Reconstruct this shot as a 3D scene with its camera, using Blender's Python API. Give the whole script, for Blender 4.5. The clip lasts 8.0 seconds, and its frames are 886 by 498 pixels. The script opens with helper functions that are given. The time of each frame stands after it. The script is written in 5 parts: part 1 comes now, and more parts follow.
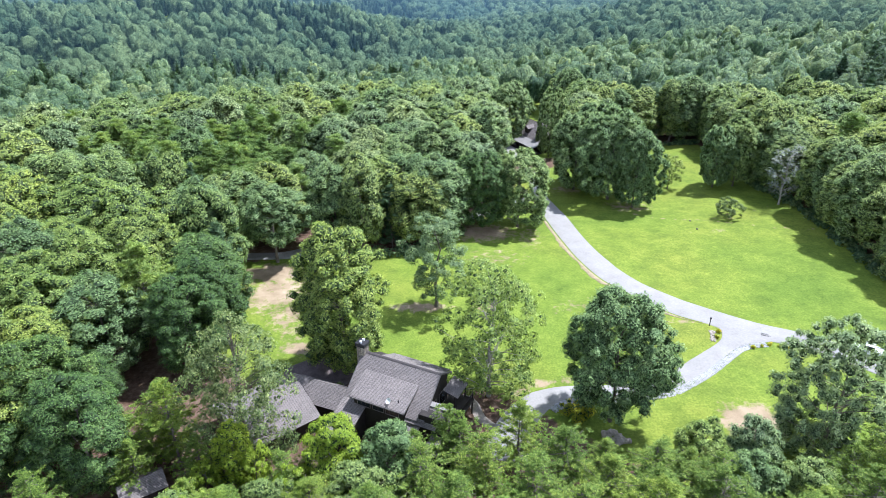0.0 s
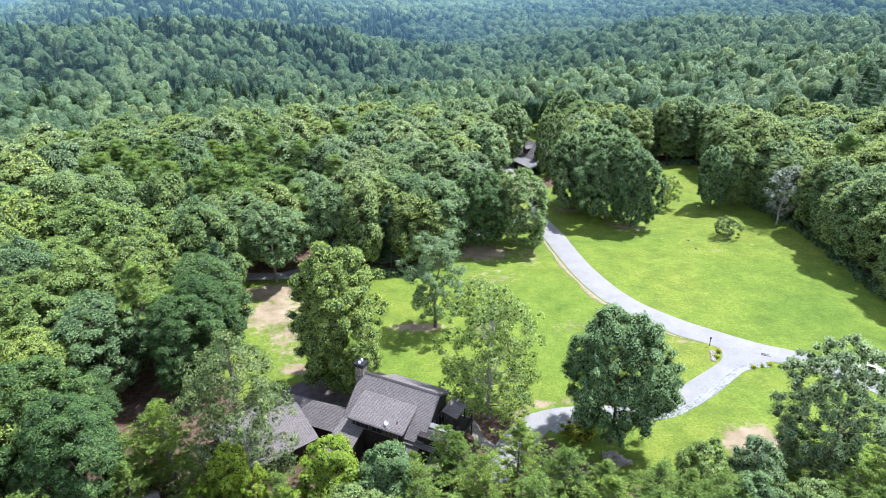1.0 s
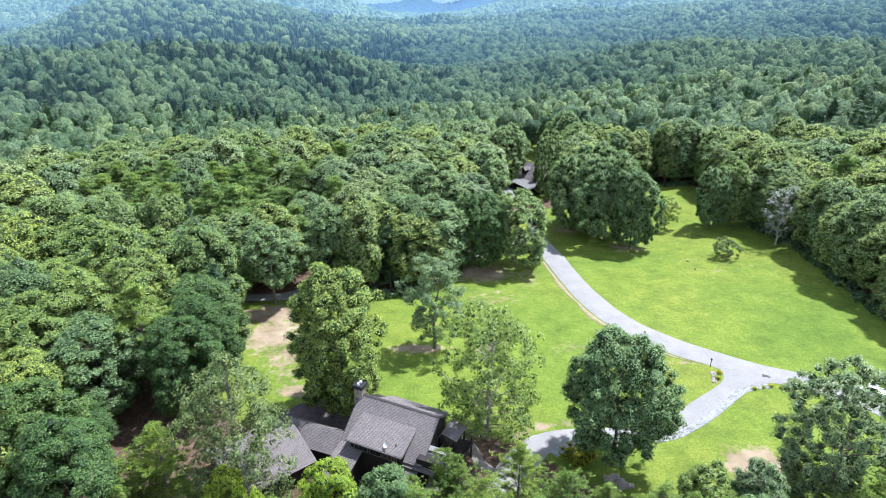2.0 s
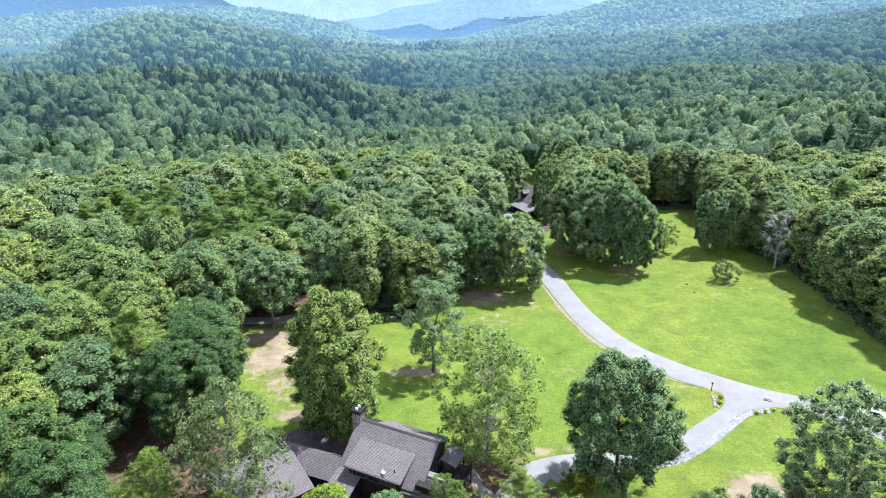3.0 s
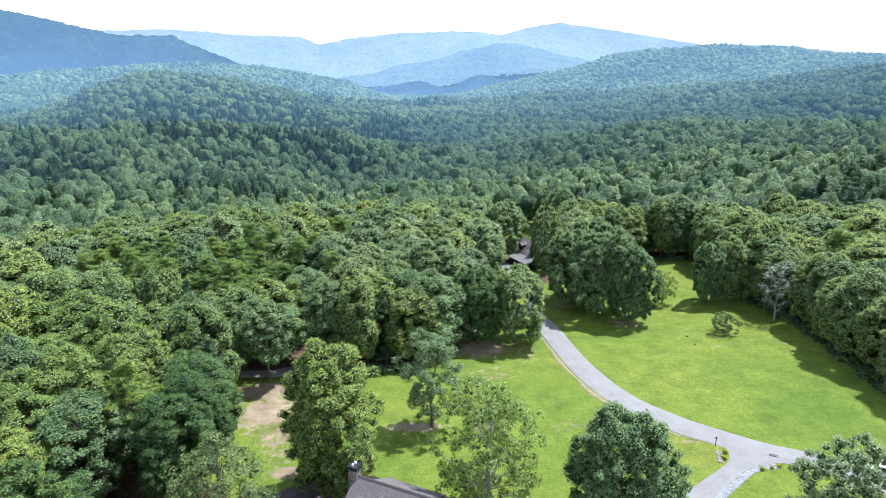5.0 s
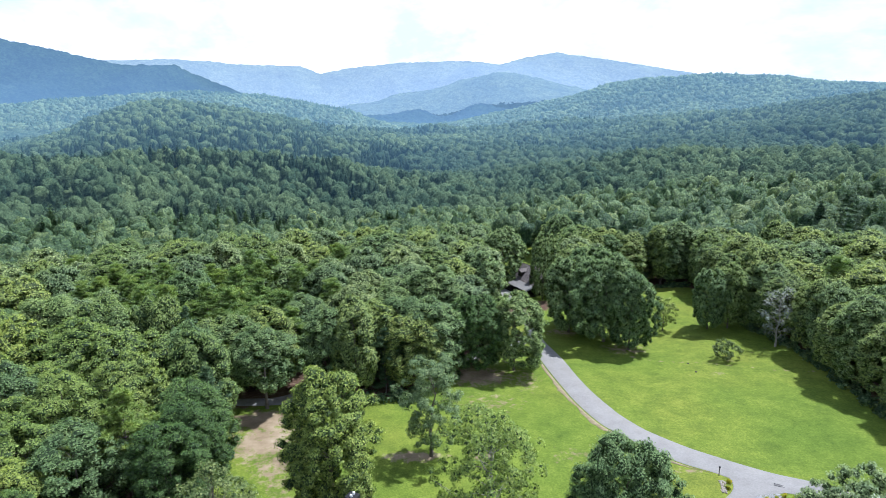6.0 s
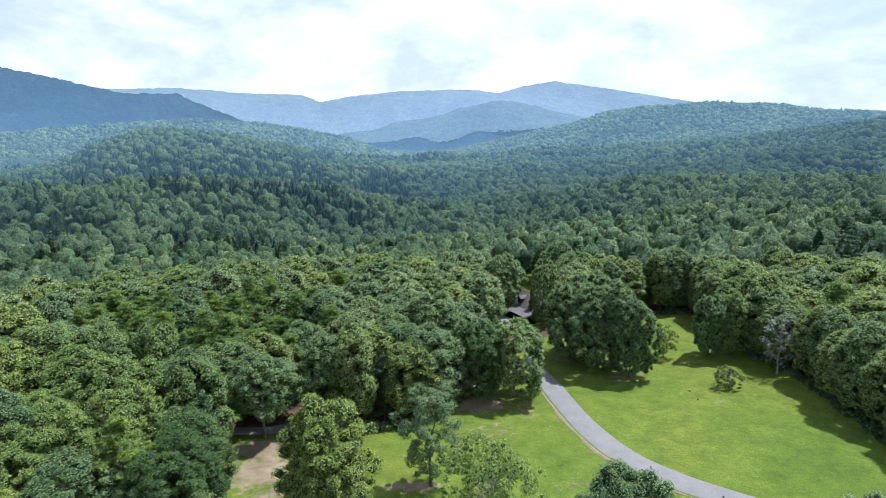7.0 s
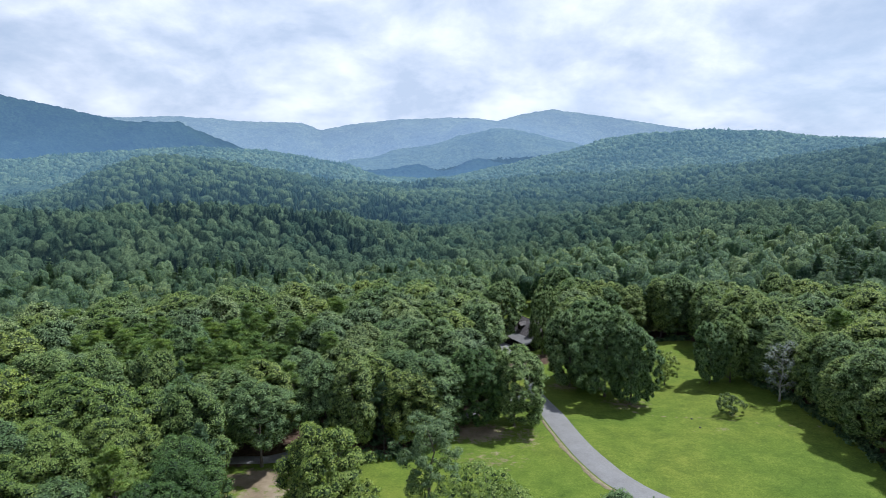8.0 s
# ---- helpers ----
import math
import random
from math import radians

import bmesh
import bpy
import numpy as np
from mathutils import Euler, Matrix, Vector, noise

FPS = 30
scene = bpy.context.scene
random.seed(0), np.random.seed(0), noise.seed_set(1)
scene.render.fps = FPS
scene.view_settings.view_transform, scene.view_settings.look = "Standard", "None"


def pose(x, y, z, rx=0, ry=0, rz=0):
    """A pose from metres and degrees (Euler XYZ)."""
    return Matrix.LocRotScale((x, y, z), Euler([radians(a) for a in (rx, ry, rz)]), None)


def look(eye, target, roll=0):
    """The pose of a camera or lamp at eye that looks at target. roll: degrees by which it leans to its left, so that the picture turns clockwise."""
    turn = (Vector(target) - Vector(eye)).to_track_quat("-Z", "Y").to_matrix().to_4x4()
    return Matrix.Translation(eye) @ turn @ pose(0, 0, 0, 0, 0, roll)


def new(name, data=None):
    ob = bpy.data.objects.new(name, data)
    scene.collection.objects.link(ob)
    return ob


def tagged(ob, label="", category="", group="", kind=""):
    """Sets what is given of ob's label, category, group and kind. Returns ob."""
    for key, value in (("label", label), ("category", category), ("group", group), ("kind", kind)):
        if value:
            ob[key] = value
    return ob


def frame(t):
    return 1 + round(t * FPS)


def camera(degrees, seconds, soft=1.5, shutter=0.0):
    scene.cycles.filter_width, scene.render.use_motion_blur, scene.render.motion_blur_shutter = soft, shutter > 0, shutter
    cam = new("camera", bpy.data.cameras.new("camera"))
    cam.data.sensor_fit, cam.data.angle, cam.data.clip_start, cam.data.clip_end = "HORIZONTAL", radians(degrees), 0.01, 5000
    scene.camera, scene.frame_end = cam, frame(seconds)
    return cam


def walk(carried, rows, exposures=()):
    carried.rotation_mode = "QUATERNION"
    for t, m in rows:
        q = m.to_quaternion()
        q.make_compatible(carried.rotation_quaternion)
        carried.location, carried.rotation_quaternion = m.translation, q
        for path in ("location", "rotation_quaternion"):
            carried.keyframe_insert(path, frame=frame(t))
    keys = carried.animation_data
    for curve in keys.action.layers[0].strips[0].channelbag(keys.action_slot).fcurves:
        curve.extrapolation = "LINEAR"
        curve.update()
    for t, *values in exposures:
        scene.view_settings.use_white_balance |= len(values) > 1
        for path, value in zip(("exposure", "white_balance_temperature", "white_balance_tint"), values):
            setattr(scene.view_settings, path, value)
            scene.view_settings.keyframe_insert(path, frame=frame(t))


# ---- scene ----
# ------------------------------------------------------------------ camera
# A drone hovers 60 m over the lawn and tilts its camera up towards the mountains.
EYE = 60.0
cam = camera(70.7, 8.0, soft=0.6)
ROWS = [  # seconds, yaw, pitch, lean
    (0.0, 0.0, -26.0, 0.153), (0.5, -0.05, -25.115, 0.14), (1.0, -0.1, -24.185, 0.15),
    (1.5, -0.135, -23.251, 0.145), (3.0, -0.25, -20.14, 0.147), (3.5, -0.305, -19.008, 0.145),
    (4.0, -0.35, -17.834, 0.15), (4.5, -0.38, -16.626, 0.155), (6.0, -0.449, -12.948, 0.117),
    (6.5, -0.479, -11.729, 0.1), (7.0, -0.51, -10.509, 0.092), (7.5, -0.53, -9.281, 0.075),
    (8.0, -0.559, -8.076, 0.05)]
walk(cam, [(t, pose(0, 0, EYE, 90 + pitch, 0, yaw) @ pose(0, 0, 0, 0, 0, lean)) for t, yaw, pitch, lean in ROWS],
     [(0.0, 0.87, 5420, 15), (1.5, 0.83, 5420, 15), (4.5, 0.65, 5430, 14.5), (6.0, 0.28, 5450, 13.5), (7.0, 0.03, 5450, 12.8), (8.0, -0.35, 5450, 12)])

# ------------------------------------------------------------------ light
SUN_AZ, SUN_EL = 58.0, 62.0      # degrees clockwise from straight ahead, and above the horizon
sun = new("sun", bpy.data.lights.new("sun", "SUN"))
sun.data.energy, sun.data.angle, sun.data.color = 5.0, radians(0.6), (1.0, 0.95, 0.86)
a, e = radians(SUN_AZ), radians(SUN_EL)
sun_way = Vector((math.sin(a) * math.cos(e), math.cos(a) * math.cos(e), math.sin(e)))
sun.matrix_world = look(tuple(sun_way * 300), (0, 0, 0))

world = bpy.data.worlds.new("sky")
scene.world = world
world.use_nodes = True
nt = world.node_tree
nt.nodes.clear()


def node(tree, kind, ins=None, **props):
    """A node with some of its inputs and properties set; an input may be a value or another node's output."""
    n = tree.nodes.new(kind)
    for k, v in props.items():
        setattr(n, k, v)
    for k, v in (ins or {}).items():
        if isinstance(v, bpy.types.NodeSocket):
            tree.links.new(v, n.inputs[k])
        else:
            n.inputs[k].default_value = v
    return n


def ramp(tree, fac, stops):
    n = node(tree, "ShaderNodeValToRGB", {"Fac": fac})
    while len(n.color_ramp.elements) < len(stops):
        n.color_ramp.elements.new(0.5)
    for el, (p, c) in zip(n.color_ramp.elements, stops):
        el.position = p
        el.color = (*c, 1) if len(c) == 3 else c
    return n.outputs["Color"]


sky = node(nt, "ShaderNodeTexSky", sky_type="NISHITA", sun_disc=False, sun_elevation=e, sun_rotation=a,
           air_density=1.0, dust_density=1.2, ozone_density=1.0)
coord = node(nt, "ShaderNodeTexCoord").outputs["Generated"]
# broken cloud: a layer far overhead, flattened towards the horizon
sep = node(nt, "ShaderNodeSeparateXYZ", {"Vector": coord})
lift = node(nt, "ShaderNodeMath", {0: sep.outputs["Z"], 1: 0.42}, operation="ADD")
lift = node(nt, "ShaderNodeMath", {0: lift.outputs[0], 1: 0.05}, operation="MAXIMUM")
px = node(nt, "ShaderNodeMath", {0: sep.outputs["X"], 1: lift.outputs[0]}, operation="DIVIDE")
py = node(nt, "ShaderNodeMath", {0: sep.outputs["Y"], 1: lift.outputs[0]}, operation="DIVIDE")
plane = node(nt, "ShaderNodeCombineXYZ", {"X": px.outputs[0], "Y": py.outputs[0]})
high = node(nt, "ShaderNodeMapRange", {"Value": sep.outputs["Z"], "From Min": 0.3, "From Max": 0.75, "To Min": 1.0, "To Max": 0.15}).outputs[0]
hazy = node(nt, "ShaderNodeMapRange", {"Value": sep.outputs["Z"], "From Min": 0.02, "From Max": 0.5, "To Min": 0.85, "To Max": 0.0}).outputs[0]
big = node(nt, "ShaderNodeTexNoise", {"Vector": plane.outputs[0], "Scale": 1.0, "Detail": 9.0, "Roughness": 0.56, "Distortion": 0.25})
cover = ramp(nt, big.outputs["Fac"], [(0.31, (0, 0, 0)), (0.46, (1, 1, 1))])
cover = node(nt, "ShaderNodeMath", {0: cover, 1: high}, operation="MULTIPLY").outputs[0]
fine = node(nt, "ShaderNodeTexNoise", {"Vector": plane.outputs[0], "Scale": 2.9, "Detail": 8.0, "Roughness": 0.58, "Distortion": 0.15})
cloud = ramp(nt, fine.outputs["Fac"], [(0.36, (8.9, 9.7, 10.6)), (0.48, (11.6, 11.9, 12.2)), (0.62, (15.4, 15.1, 14.8))])
toward = node(nt, "ShaderNodeVectorMath", {0: coord, 1: tuple(sun_way)}, operation="DOT_PRODUCT").outputs["Value"]
toward = node(nt, "ShaderNodeMapRange", {"Value": toward, "From Min": -0.5, "From Max": 0.25, "To Min": 0.7, "To Max": 1.0}).outputs[0]
cloud = node(nt, "ShaderNodeVectorMath", {0: cloud, "Scale": toward}, operation="SCALE").outputs[0]
hazy = node(nt, "ShaderNodeMath", {0: hazy, 1: toward}, operation="MULTIPLY").outputs[0]
blue = node(nt, "ShaderNodeMixRGB", {"Fac": hazy, "Color1": sky.outputs[0], "Color2": (8.8, 10.1, 11.6, 1)})
mixed = node(nt, "ShaderNodeMixRGB", {"Fac": cover, "Color1": blue.outputs[0], "Color2": cloud})
back = node(nt, "ShaderNodeBackground", {"Color": mixed.outputs[0], "Strength": 0.09})
out = node(nt, "ShaderNodeOutputWorld", {"Surface": back.outputs[0]})

# ------------------------------------------------------------------ materials
def material(name):
    m = bpy.data.materials.new(name)
    m.use_nodes = True
    m.node_tree.nodes.clear()
    return m, m.node_tree


def finish(tree, shader):
    node(tree, "ShaderNodeOutputMaterial", {"Surface": shader})


def noise_fac(tree, scale, detail=4.0, rough=0.55, vec=None, distort=0.0):
    ins = {"Scale": scale, "Detail": detail, "Roughness": rough, "Distortion": distort}
    ins["Vector"] = vec or node(tree, "ShaderNodeTexCoord").outputs["Object"]
    return node(tree, "ShaderNodeTexNoise", ins).outputs["Fac"]


def mix(tree, fac, c1, c2, blend="MIX"):
    c1 = (*c1, 1) if isinstance(c1, tuple) and len(c1) == 3 else c1
    c2 = (*c2, 1) if isinstance(c2, tuple) and len(c2) == 3 else c2
    return node(tree, "ShaderNodeMixRGB", {"Fac": fac, "Color1": c1, "Color2": c2}, blend_type=blend).outputs[0]


def surface(name, dark, light, scale, rough=0.8, metal=0.0, bump=0.3, bump_scale=None, spec=0.3):
    """A plain weathered surface: two scales of variation between two colours, and a fine relief."""
    m, t = material(name)
    f1, f2 = noise_fac(t, scale), noise_fac(t, scale * 9, 5)
    f = node(t, "ShaderNodeMath", {0: f1, 1: f2}, operation="ADD").outputs[0]
    f = node(t, "ShaderNodeMath", {0: f, 1: 0.5}, operation="MULTIPLY").outputs[0]
    col = ramp(t, f, [(0.35, dark), (0.65, light)])
    b = node(t, "ShaderNodeBump", {"Height": noise_fac(t, bump_scale or scale * 12), "Strength": bump, "Distance": 0.03})
    p = node(t, "ShaderNodeBsdfPrincipled", {"Base Color": col, "Roughness": rough, "Metallic": metal,
                                             "Specular IOR Level": spec, "Normal": b.outputs[0]})
    finish(t, p.outputs[0])
    return m


def foliage(name, dark, light, warm, tint="object", through_light=0.34, gloss=0.25, relief=0.0):
    """Leaves: each leaf and each tree has its own green; some light passes through."""
    m, t = material(name)
    leaf = node(t, "ShaderNodeNewGeometry").outputs["Random Per Island"]
    col = ramp(t, leaf, [(0.0, dark), (0.7, light), (1.0, warm)])
    if tint == "object":
        tree = node(t, "ShaderNodeObjectInfo").outputs["Random"]
    else:
        tree = node(t, "ShaderNodeAttribute", attribute_name="tint").outputs["Fac"]
    shade = ramp(t, tree, [(0.0, (0.74, 0.8, 0.74)), (0.35, (0.87, 0.92, 0.86)), (0.6, (1.0, 1.0, 0.95)),
                           (0.85, (1.08, 1.05, 0.9)), (1.0, (1.16, 1.1, 0.86))])
    if tint != "object":
        shade = ramp(t, tree, [(0.0, (0.62, 0.72, 0.74)), (0.5, (0.95, 1.0, 0.98)), (0.85, (1.1, 1.06, 0.96)), (1.0, (1.28, 1.16, 0.92))])
    col = mix(t, 1.0, col, shade, "MULTIPLY")
    patch = noise_fac(t, 0.45, 3)
    col = mix(t, 1.0, col, ramp(t, patch, [(0.3, (0.8, 0.85, 0.9)), (0.7, (1.15, 1.1, 0.95))]), "MULTIPLY")
    p = node(t, "ShaderNodeBsdfPrincipled", {"Base Color": col, "Roughness": 0.6, "Specular IOR Level": gloss})
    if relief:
        # the bump's hollows are also painted darker and its tips lighter
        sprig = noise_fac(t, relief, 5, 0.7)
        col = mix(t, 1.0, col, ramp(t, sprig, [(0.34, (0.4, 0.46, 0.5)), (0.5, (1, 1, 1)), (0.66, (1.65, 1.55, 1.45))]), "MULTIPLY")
        b = node(t, "ShaderNodeBump", {"Height": sprig, "Strength": 1.0, "Distance": 1.1 / relief})
        t.links.new(col, p.inputs["Base Color"])
        t.links.new(b.outputs[0], p.inputs["Normal"])
    back_light = node(t, "ShaderNodeBsdfTranslucent", {"Color": mix(t, 1.0, col, (1.12, 1.2, 0.66), "MULTIPLY")})
    s = node(t, "ShaderNodeMixShader", {"Fac": through_light, 1: p.outputs[0], 2: back_light.outputs[0]})
    finish(t, s.outputs[0])
    return m


LEAF_OAK = foliage("oak_leaves", (0.102, 0.166, 0.07), (0.252, 0.354, 0.155), (0.358, 0.455, 0.232))
LEAF_DEEP = foliage("deep_green_leaves", (0.06, 0.112, 0.038), (0.15, 0.244, 0.076), (0.228, 0.33, 0.115))
LEAF_LIGHT = foliage("light_leaves", (0.13, 0.19, 0.064), (0.3, 0.385, 0.128), (0.4, 0.465, 0.185))
LEAF_MAPLE = foliage("maple_leaves", (0.115, 0.175, 0.046), (0.28, 0.37, 0.096), (0.4, 0.46, 0.14), through_light=0.36)
LEAF_FRESH = foliage("fresh_leaves", (0.145, 0.21, 0.058), (0.335, 0.43, 0.122), (0.44, 0.51, 0.18), through_light=0.36)
LEAF_PALE = foliage("pale_leaves", (0.13, 0.184, 0.098), (0.3, 0.392, 0.195), (0.42, 0.49, 0.295))
LEAF_DOGWOOD = foliage("dogwood_leaves", (0.095, 0.155, 0.062), (0.215, 0.315, 0.13), (0.31, 0.4, 0.19))
LEAF_HICKORY = foliage("hickory_leaves", (0.078, 0.118, 0.042), (0.195, 0.255, 0.094), (0.29, 0.335, 0.145))
LEAF_YELLOW = foliage("yellow_green_leaves", (0.18, 0.26, 0.02), (0.34, 0.45, 0.045), (0.46, 0.53, 0.08), through_light=0.42)
LEAF_PINE = foliage("pine_needles", (0.07, 0.12, 0.022), (0.215, 0.315, 0.055), (0.37, 0.44, 0.1), through_light=0.34)
LEAF_OLIVE = foliage("olive_needles", (0.1, 0.165, 0.05), (0.225, 0.325, 0.095), (0.31, 0.39, 0.135))
LEAF_DARK = foliage("hemlock_needles", (0.05, 0.09, 0.045), (0.1, 0.165, 0.08), (0.14, 0.2, 0.1), through_light=0.2)
LEAF_GREY = foliage("grey_twigs", (0.2, 0.21, 0.2), (0.34, 0.36, 0.34), (0.4, 0.42, 0.38), through_light=0.1)
# a bluer green than the near leaves: distance haze put into the base colour
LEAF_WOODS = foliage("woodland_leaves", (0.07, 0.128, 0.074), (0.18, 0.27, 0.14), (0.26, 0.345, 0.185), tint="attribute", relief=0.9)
# dark filler inside the clumps: inner shade put into the leaf colour
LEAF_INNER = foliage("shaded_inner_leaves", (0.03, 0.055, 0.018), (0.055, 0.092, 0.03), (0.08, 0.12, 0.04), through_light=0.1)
BARK = surface("bark", (0.09, 0.075, 0.06), (0.2, 0.175, 0.15), 1.2, 0.9, bump=0.8, bump_scale=9)
BARK_PALE = surface("pale_bark", (0.22, 0.2, 0.18), (0.4, 0.38, 0.34), 1.2, 0.9, bump=0.6, bump_scale=9)


def ground_material():
    m, t = material("ground")
    pos = node(t, "ShaderNodeTexCoord").outputs["Object"]
    lawn_f = node(t, "ShaderNodeAttribute", attribute_name="lawn").outputs["Fac"]
    soil_f = node(t, "ShaderNodeAttribute", attribute_name="soil").outputs["Fac"]
    big, mid, fine = noise_fac(t, 0.035, 4, 0.5, pos), noise_fac(t, 0.25, 5, 0.6, pos), noise_fac(t, 3.0, 4, 0.65, pos)
    grass = ramp(t, mid, [(0.25, (0.104, 0.154, 0.022)), (0.5, (0.156, 0.217, 0.028)), (0.75, (0.208, 0.266, 0.039))])
    grass = mix(t, 1.0, grass, ramp(t, big, [(0.3, (0.78, 0.86, 0.85)), (0.48, (1, 1, 1)), (0.6, (1.12, 1.03, 1.1)), (0.75, (1.4, 1.12, 1.35))]), "MULTIPLY")
    grass = mix(t, 1.0, grass, ramp(t, fine, [(0.25, (0.6, 0.66, 0.6)), (0.7, (1.24, 1.2, 1.2))]), "MULTIPLY")
    grass = mix(t, 1.0, grass, ramp(t, noise_fac(t, 0.9, 6, 0.75, pos), [(0.3, (0.78, 0.82, 0.78)), (0.7, (1.18, 1.14, 1.2))]), "MULTIPLY")
    earth = ramp(t, mid, [(0.3, (0.2, 0.15, 0.09)), (0.55, (0.33, 0.255, 0.165)), (0.8, (0.46, 0.375, 0.27))])
    litter = ramp(t, noise_fac(t, 1.1, 6, 0.7, pos), [(0.3, (0.05, 0.033, 0.022)), (0.5, (0.12, 0.075, 0.05)), (0.68, (0.2, 0.145, 0.105)), (0.8, (0.07, 0.1, 0.025))])

    def ragged(f, amount):
        n = node(t, "ShaderNodeMath", {0: noise_fac(t, 0.7, 6, 0.7, pos), 1: 0.5}, operation="SUBTRACT").outputs[0]
        n = node(t, "ShaderNodeMath", {0: n, 1: amount}, operation="MULTIPLY").outputs[0]
        n = node(t, "ShaderNodeMath", {0: f, 1: n}, operation="ADD").outputs[0]
        return ramp(t, n, [(0.36, (0, 0, 0)), (0.64, (1, 1, 1))])
    col = mix(t, ragged(lawn_f, 1.1), litter, grass)
    col = mix(t, ragged(soil_f, 1.7), col, earth)
    b = node(t, "ShaderNodeBump", {"Height": noise_fac(t, 5.0, 6, 0.7, pos), "Strength": 0.6, "Distance": 0.12})
    p = node(t, "ShaderNodeBsdfPrincipled", {"Base Color": col, "Roughness": 0.9, "Specular IOR Level": 0.15, "Normal": b.outputs[0]})
    finish(t, p.outputs[0])
    return m


GROUND = ground_material()
CONCRETE = surface("pale_concrete", (0.232, 0.222, 0.208), (0.312, 0.3, 0.282), 0.35, 0.85, bump=0.25, bump_scale=14)
GRAVEL = surface("gravel", (0.2, 0.195, 0.185), (0.33, 0.32, 0.305), 0.8, 0.95, bump=0.9, bump_scale=12)
EARTH = surface("bare_earth", (0.17, 0.145, 0.075), (0.37, 0.3, 0.2), 0.9, 0.95, bump=0.7, bump_scale=9)
MULCH = surface("mulch", (0.07, 0.055, 0.055), (0.16, 0.13, 0.125), 0.9, 0.95, bump=1.0, bump_scale=10)
STONE = surface("river_stone", (0.25, 0.25, 0.25), (0.5, 0.5, 0.5), 1.1, 0.8, bump=0.3, bump_scale=20)
DARK_ROCK = surface("dark_rock", (0.06, 0.058, 0.055), (0.14, 0.135, 0.125), 1.5, 0.9, bump=0.6)
ROCK = surface("grey_rock", (0.22, 0.19, 0.16), (0.42, 0.37, 0.32), 1.0, 0.9, bump=0.6)


def stone_wall_material():
    """Fieldstone laid in mortar: each stone its own tan or grey."""
    m, t = material("fieldstone")
    pos = node(t, "ShaderNodeTexCoord").outputs["Object"]
    cell = node(t, "ShaderNodeTexVoronoi", {"Vector": pos, "Scale": 3.6})
    edge = node(t, "ShaderNodeTexVoronoi", {"Vector": pos, "Scale": 3.6}, feature="DISTANCE_TO_EDGE")
    pick = node(t, "ShaderNodeSeparateColor", {"Color": cell.outputs["Color"]}).outputs[0]
    col = ramp(t, pick, [(0.0, (0.14, 0.12, 0.1)), (0.5, (0.3, 0.25, 0.2)), (1.0, (0.46, 0.4, 0.33))])
    col = mix(t, 1.0, col, ramp(t, noise_fac(t, 18, 4, 0.6, pos), [(0.3, (0.8, 0.8, 0.8)), (0.7, (1.15, 1.15, 1.15))]), "MULTIPLY")
    gap = ramp(t, edge.outputs["Distance"], [(0.02, (0, 0, 0)), (0.07, (1, 1, 1))])
    col = mix(t, gap, (0.2, 0.19, 0.17), col)
    b = node(t, "ShaderNodeBump", {"Height": gap, "Strength": 0.8, "Distance": 0.04})
    p = node(t, "ShaderNodeBsdfPrincipled", {"Base Color": col, "Roughness": 0.9, "Specular IOR Level": 0.2, "Normal": b.outputs[0]})
    finish(t, p.outputs[0])
    return m


FIELDSTONE = stone_wall_material()
DARK_WOOD = surface("dark_stained_wood", (0.018, 0.015, 0.014), (0.04, 0.034, 0.03), 2.2, 0.75, bump=0.4, bump_scale=16)
TRIM = surface("weathered_trim", (0.1, 0.09, 0.085), (0.17, 0.155, 0.145), 2.5, 0.7)
PALE_METAL = surface("pale_metal_roof", (0.19, 0.18, 0.168), (0.26, 0.25, 0.235), 0.7, 0.5, spec=0.4, bump=0.1)
WHITE = surface("white_paint", (0.68, 0.68, 0.68), (0.8, 0.8, 0.79), 2.0, 0.45, bump=0.05)
BLACK_METAL = surface("black_metal", (0.015, 0.015, 0.017), (0.035, 0.035, 0.04), 2.0, 0.5, bump=0.1)
YELLOW_LEAF = foliage("gold_shrub", (0.3, 0.32, 0.02), (0.45, 0.45, 0.03), (0.55, 0.4, 0.03))


def glass_material():
    m, t = material("window_glass")
    p = node(t, "ShaderNodeBsdfPrincipled", {"Base Color": (0.02, 0.025, 0.03, 1), "Roughness": 0.06, "Specular IOR Level": 0.6})
    finish(t, p.outputs[0])
    return m


GLASS = glass_material()


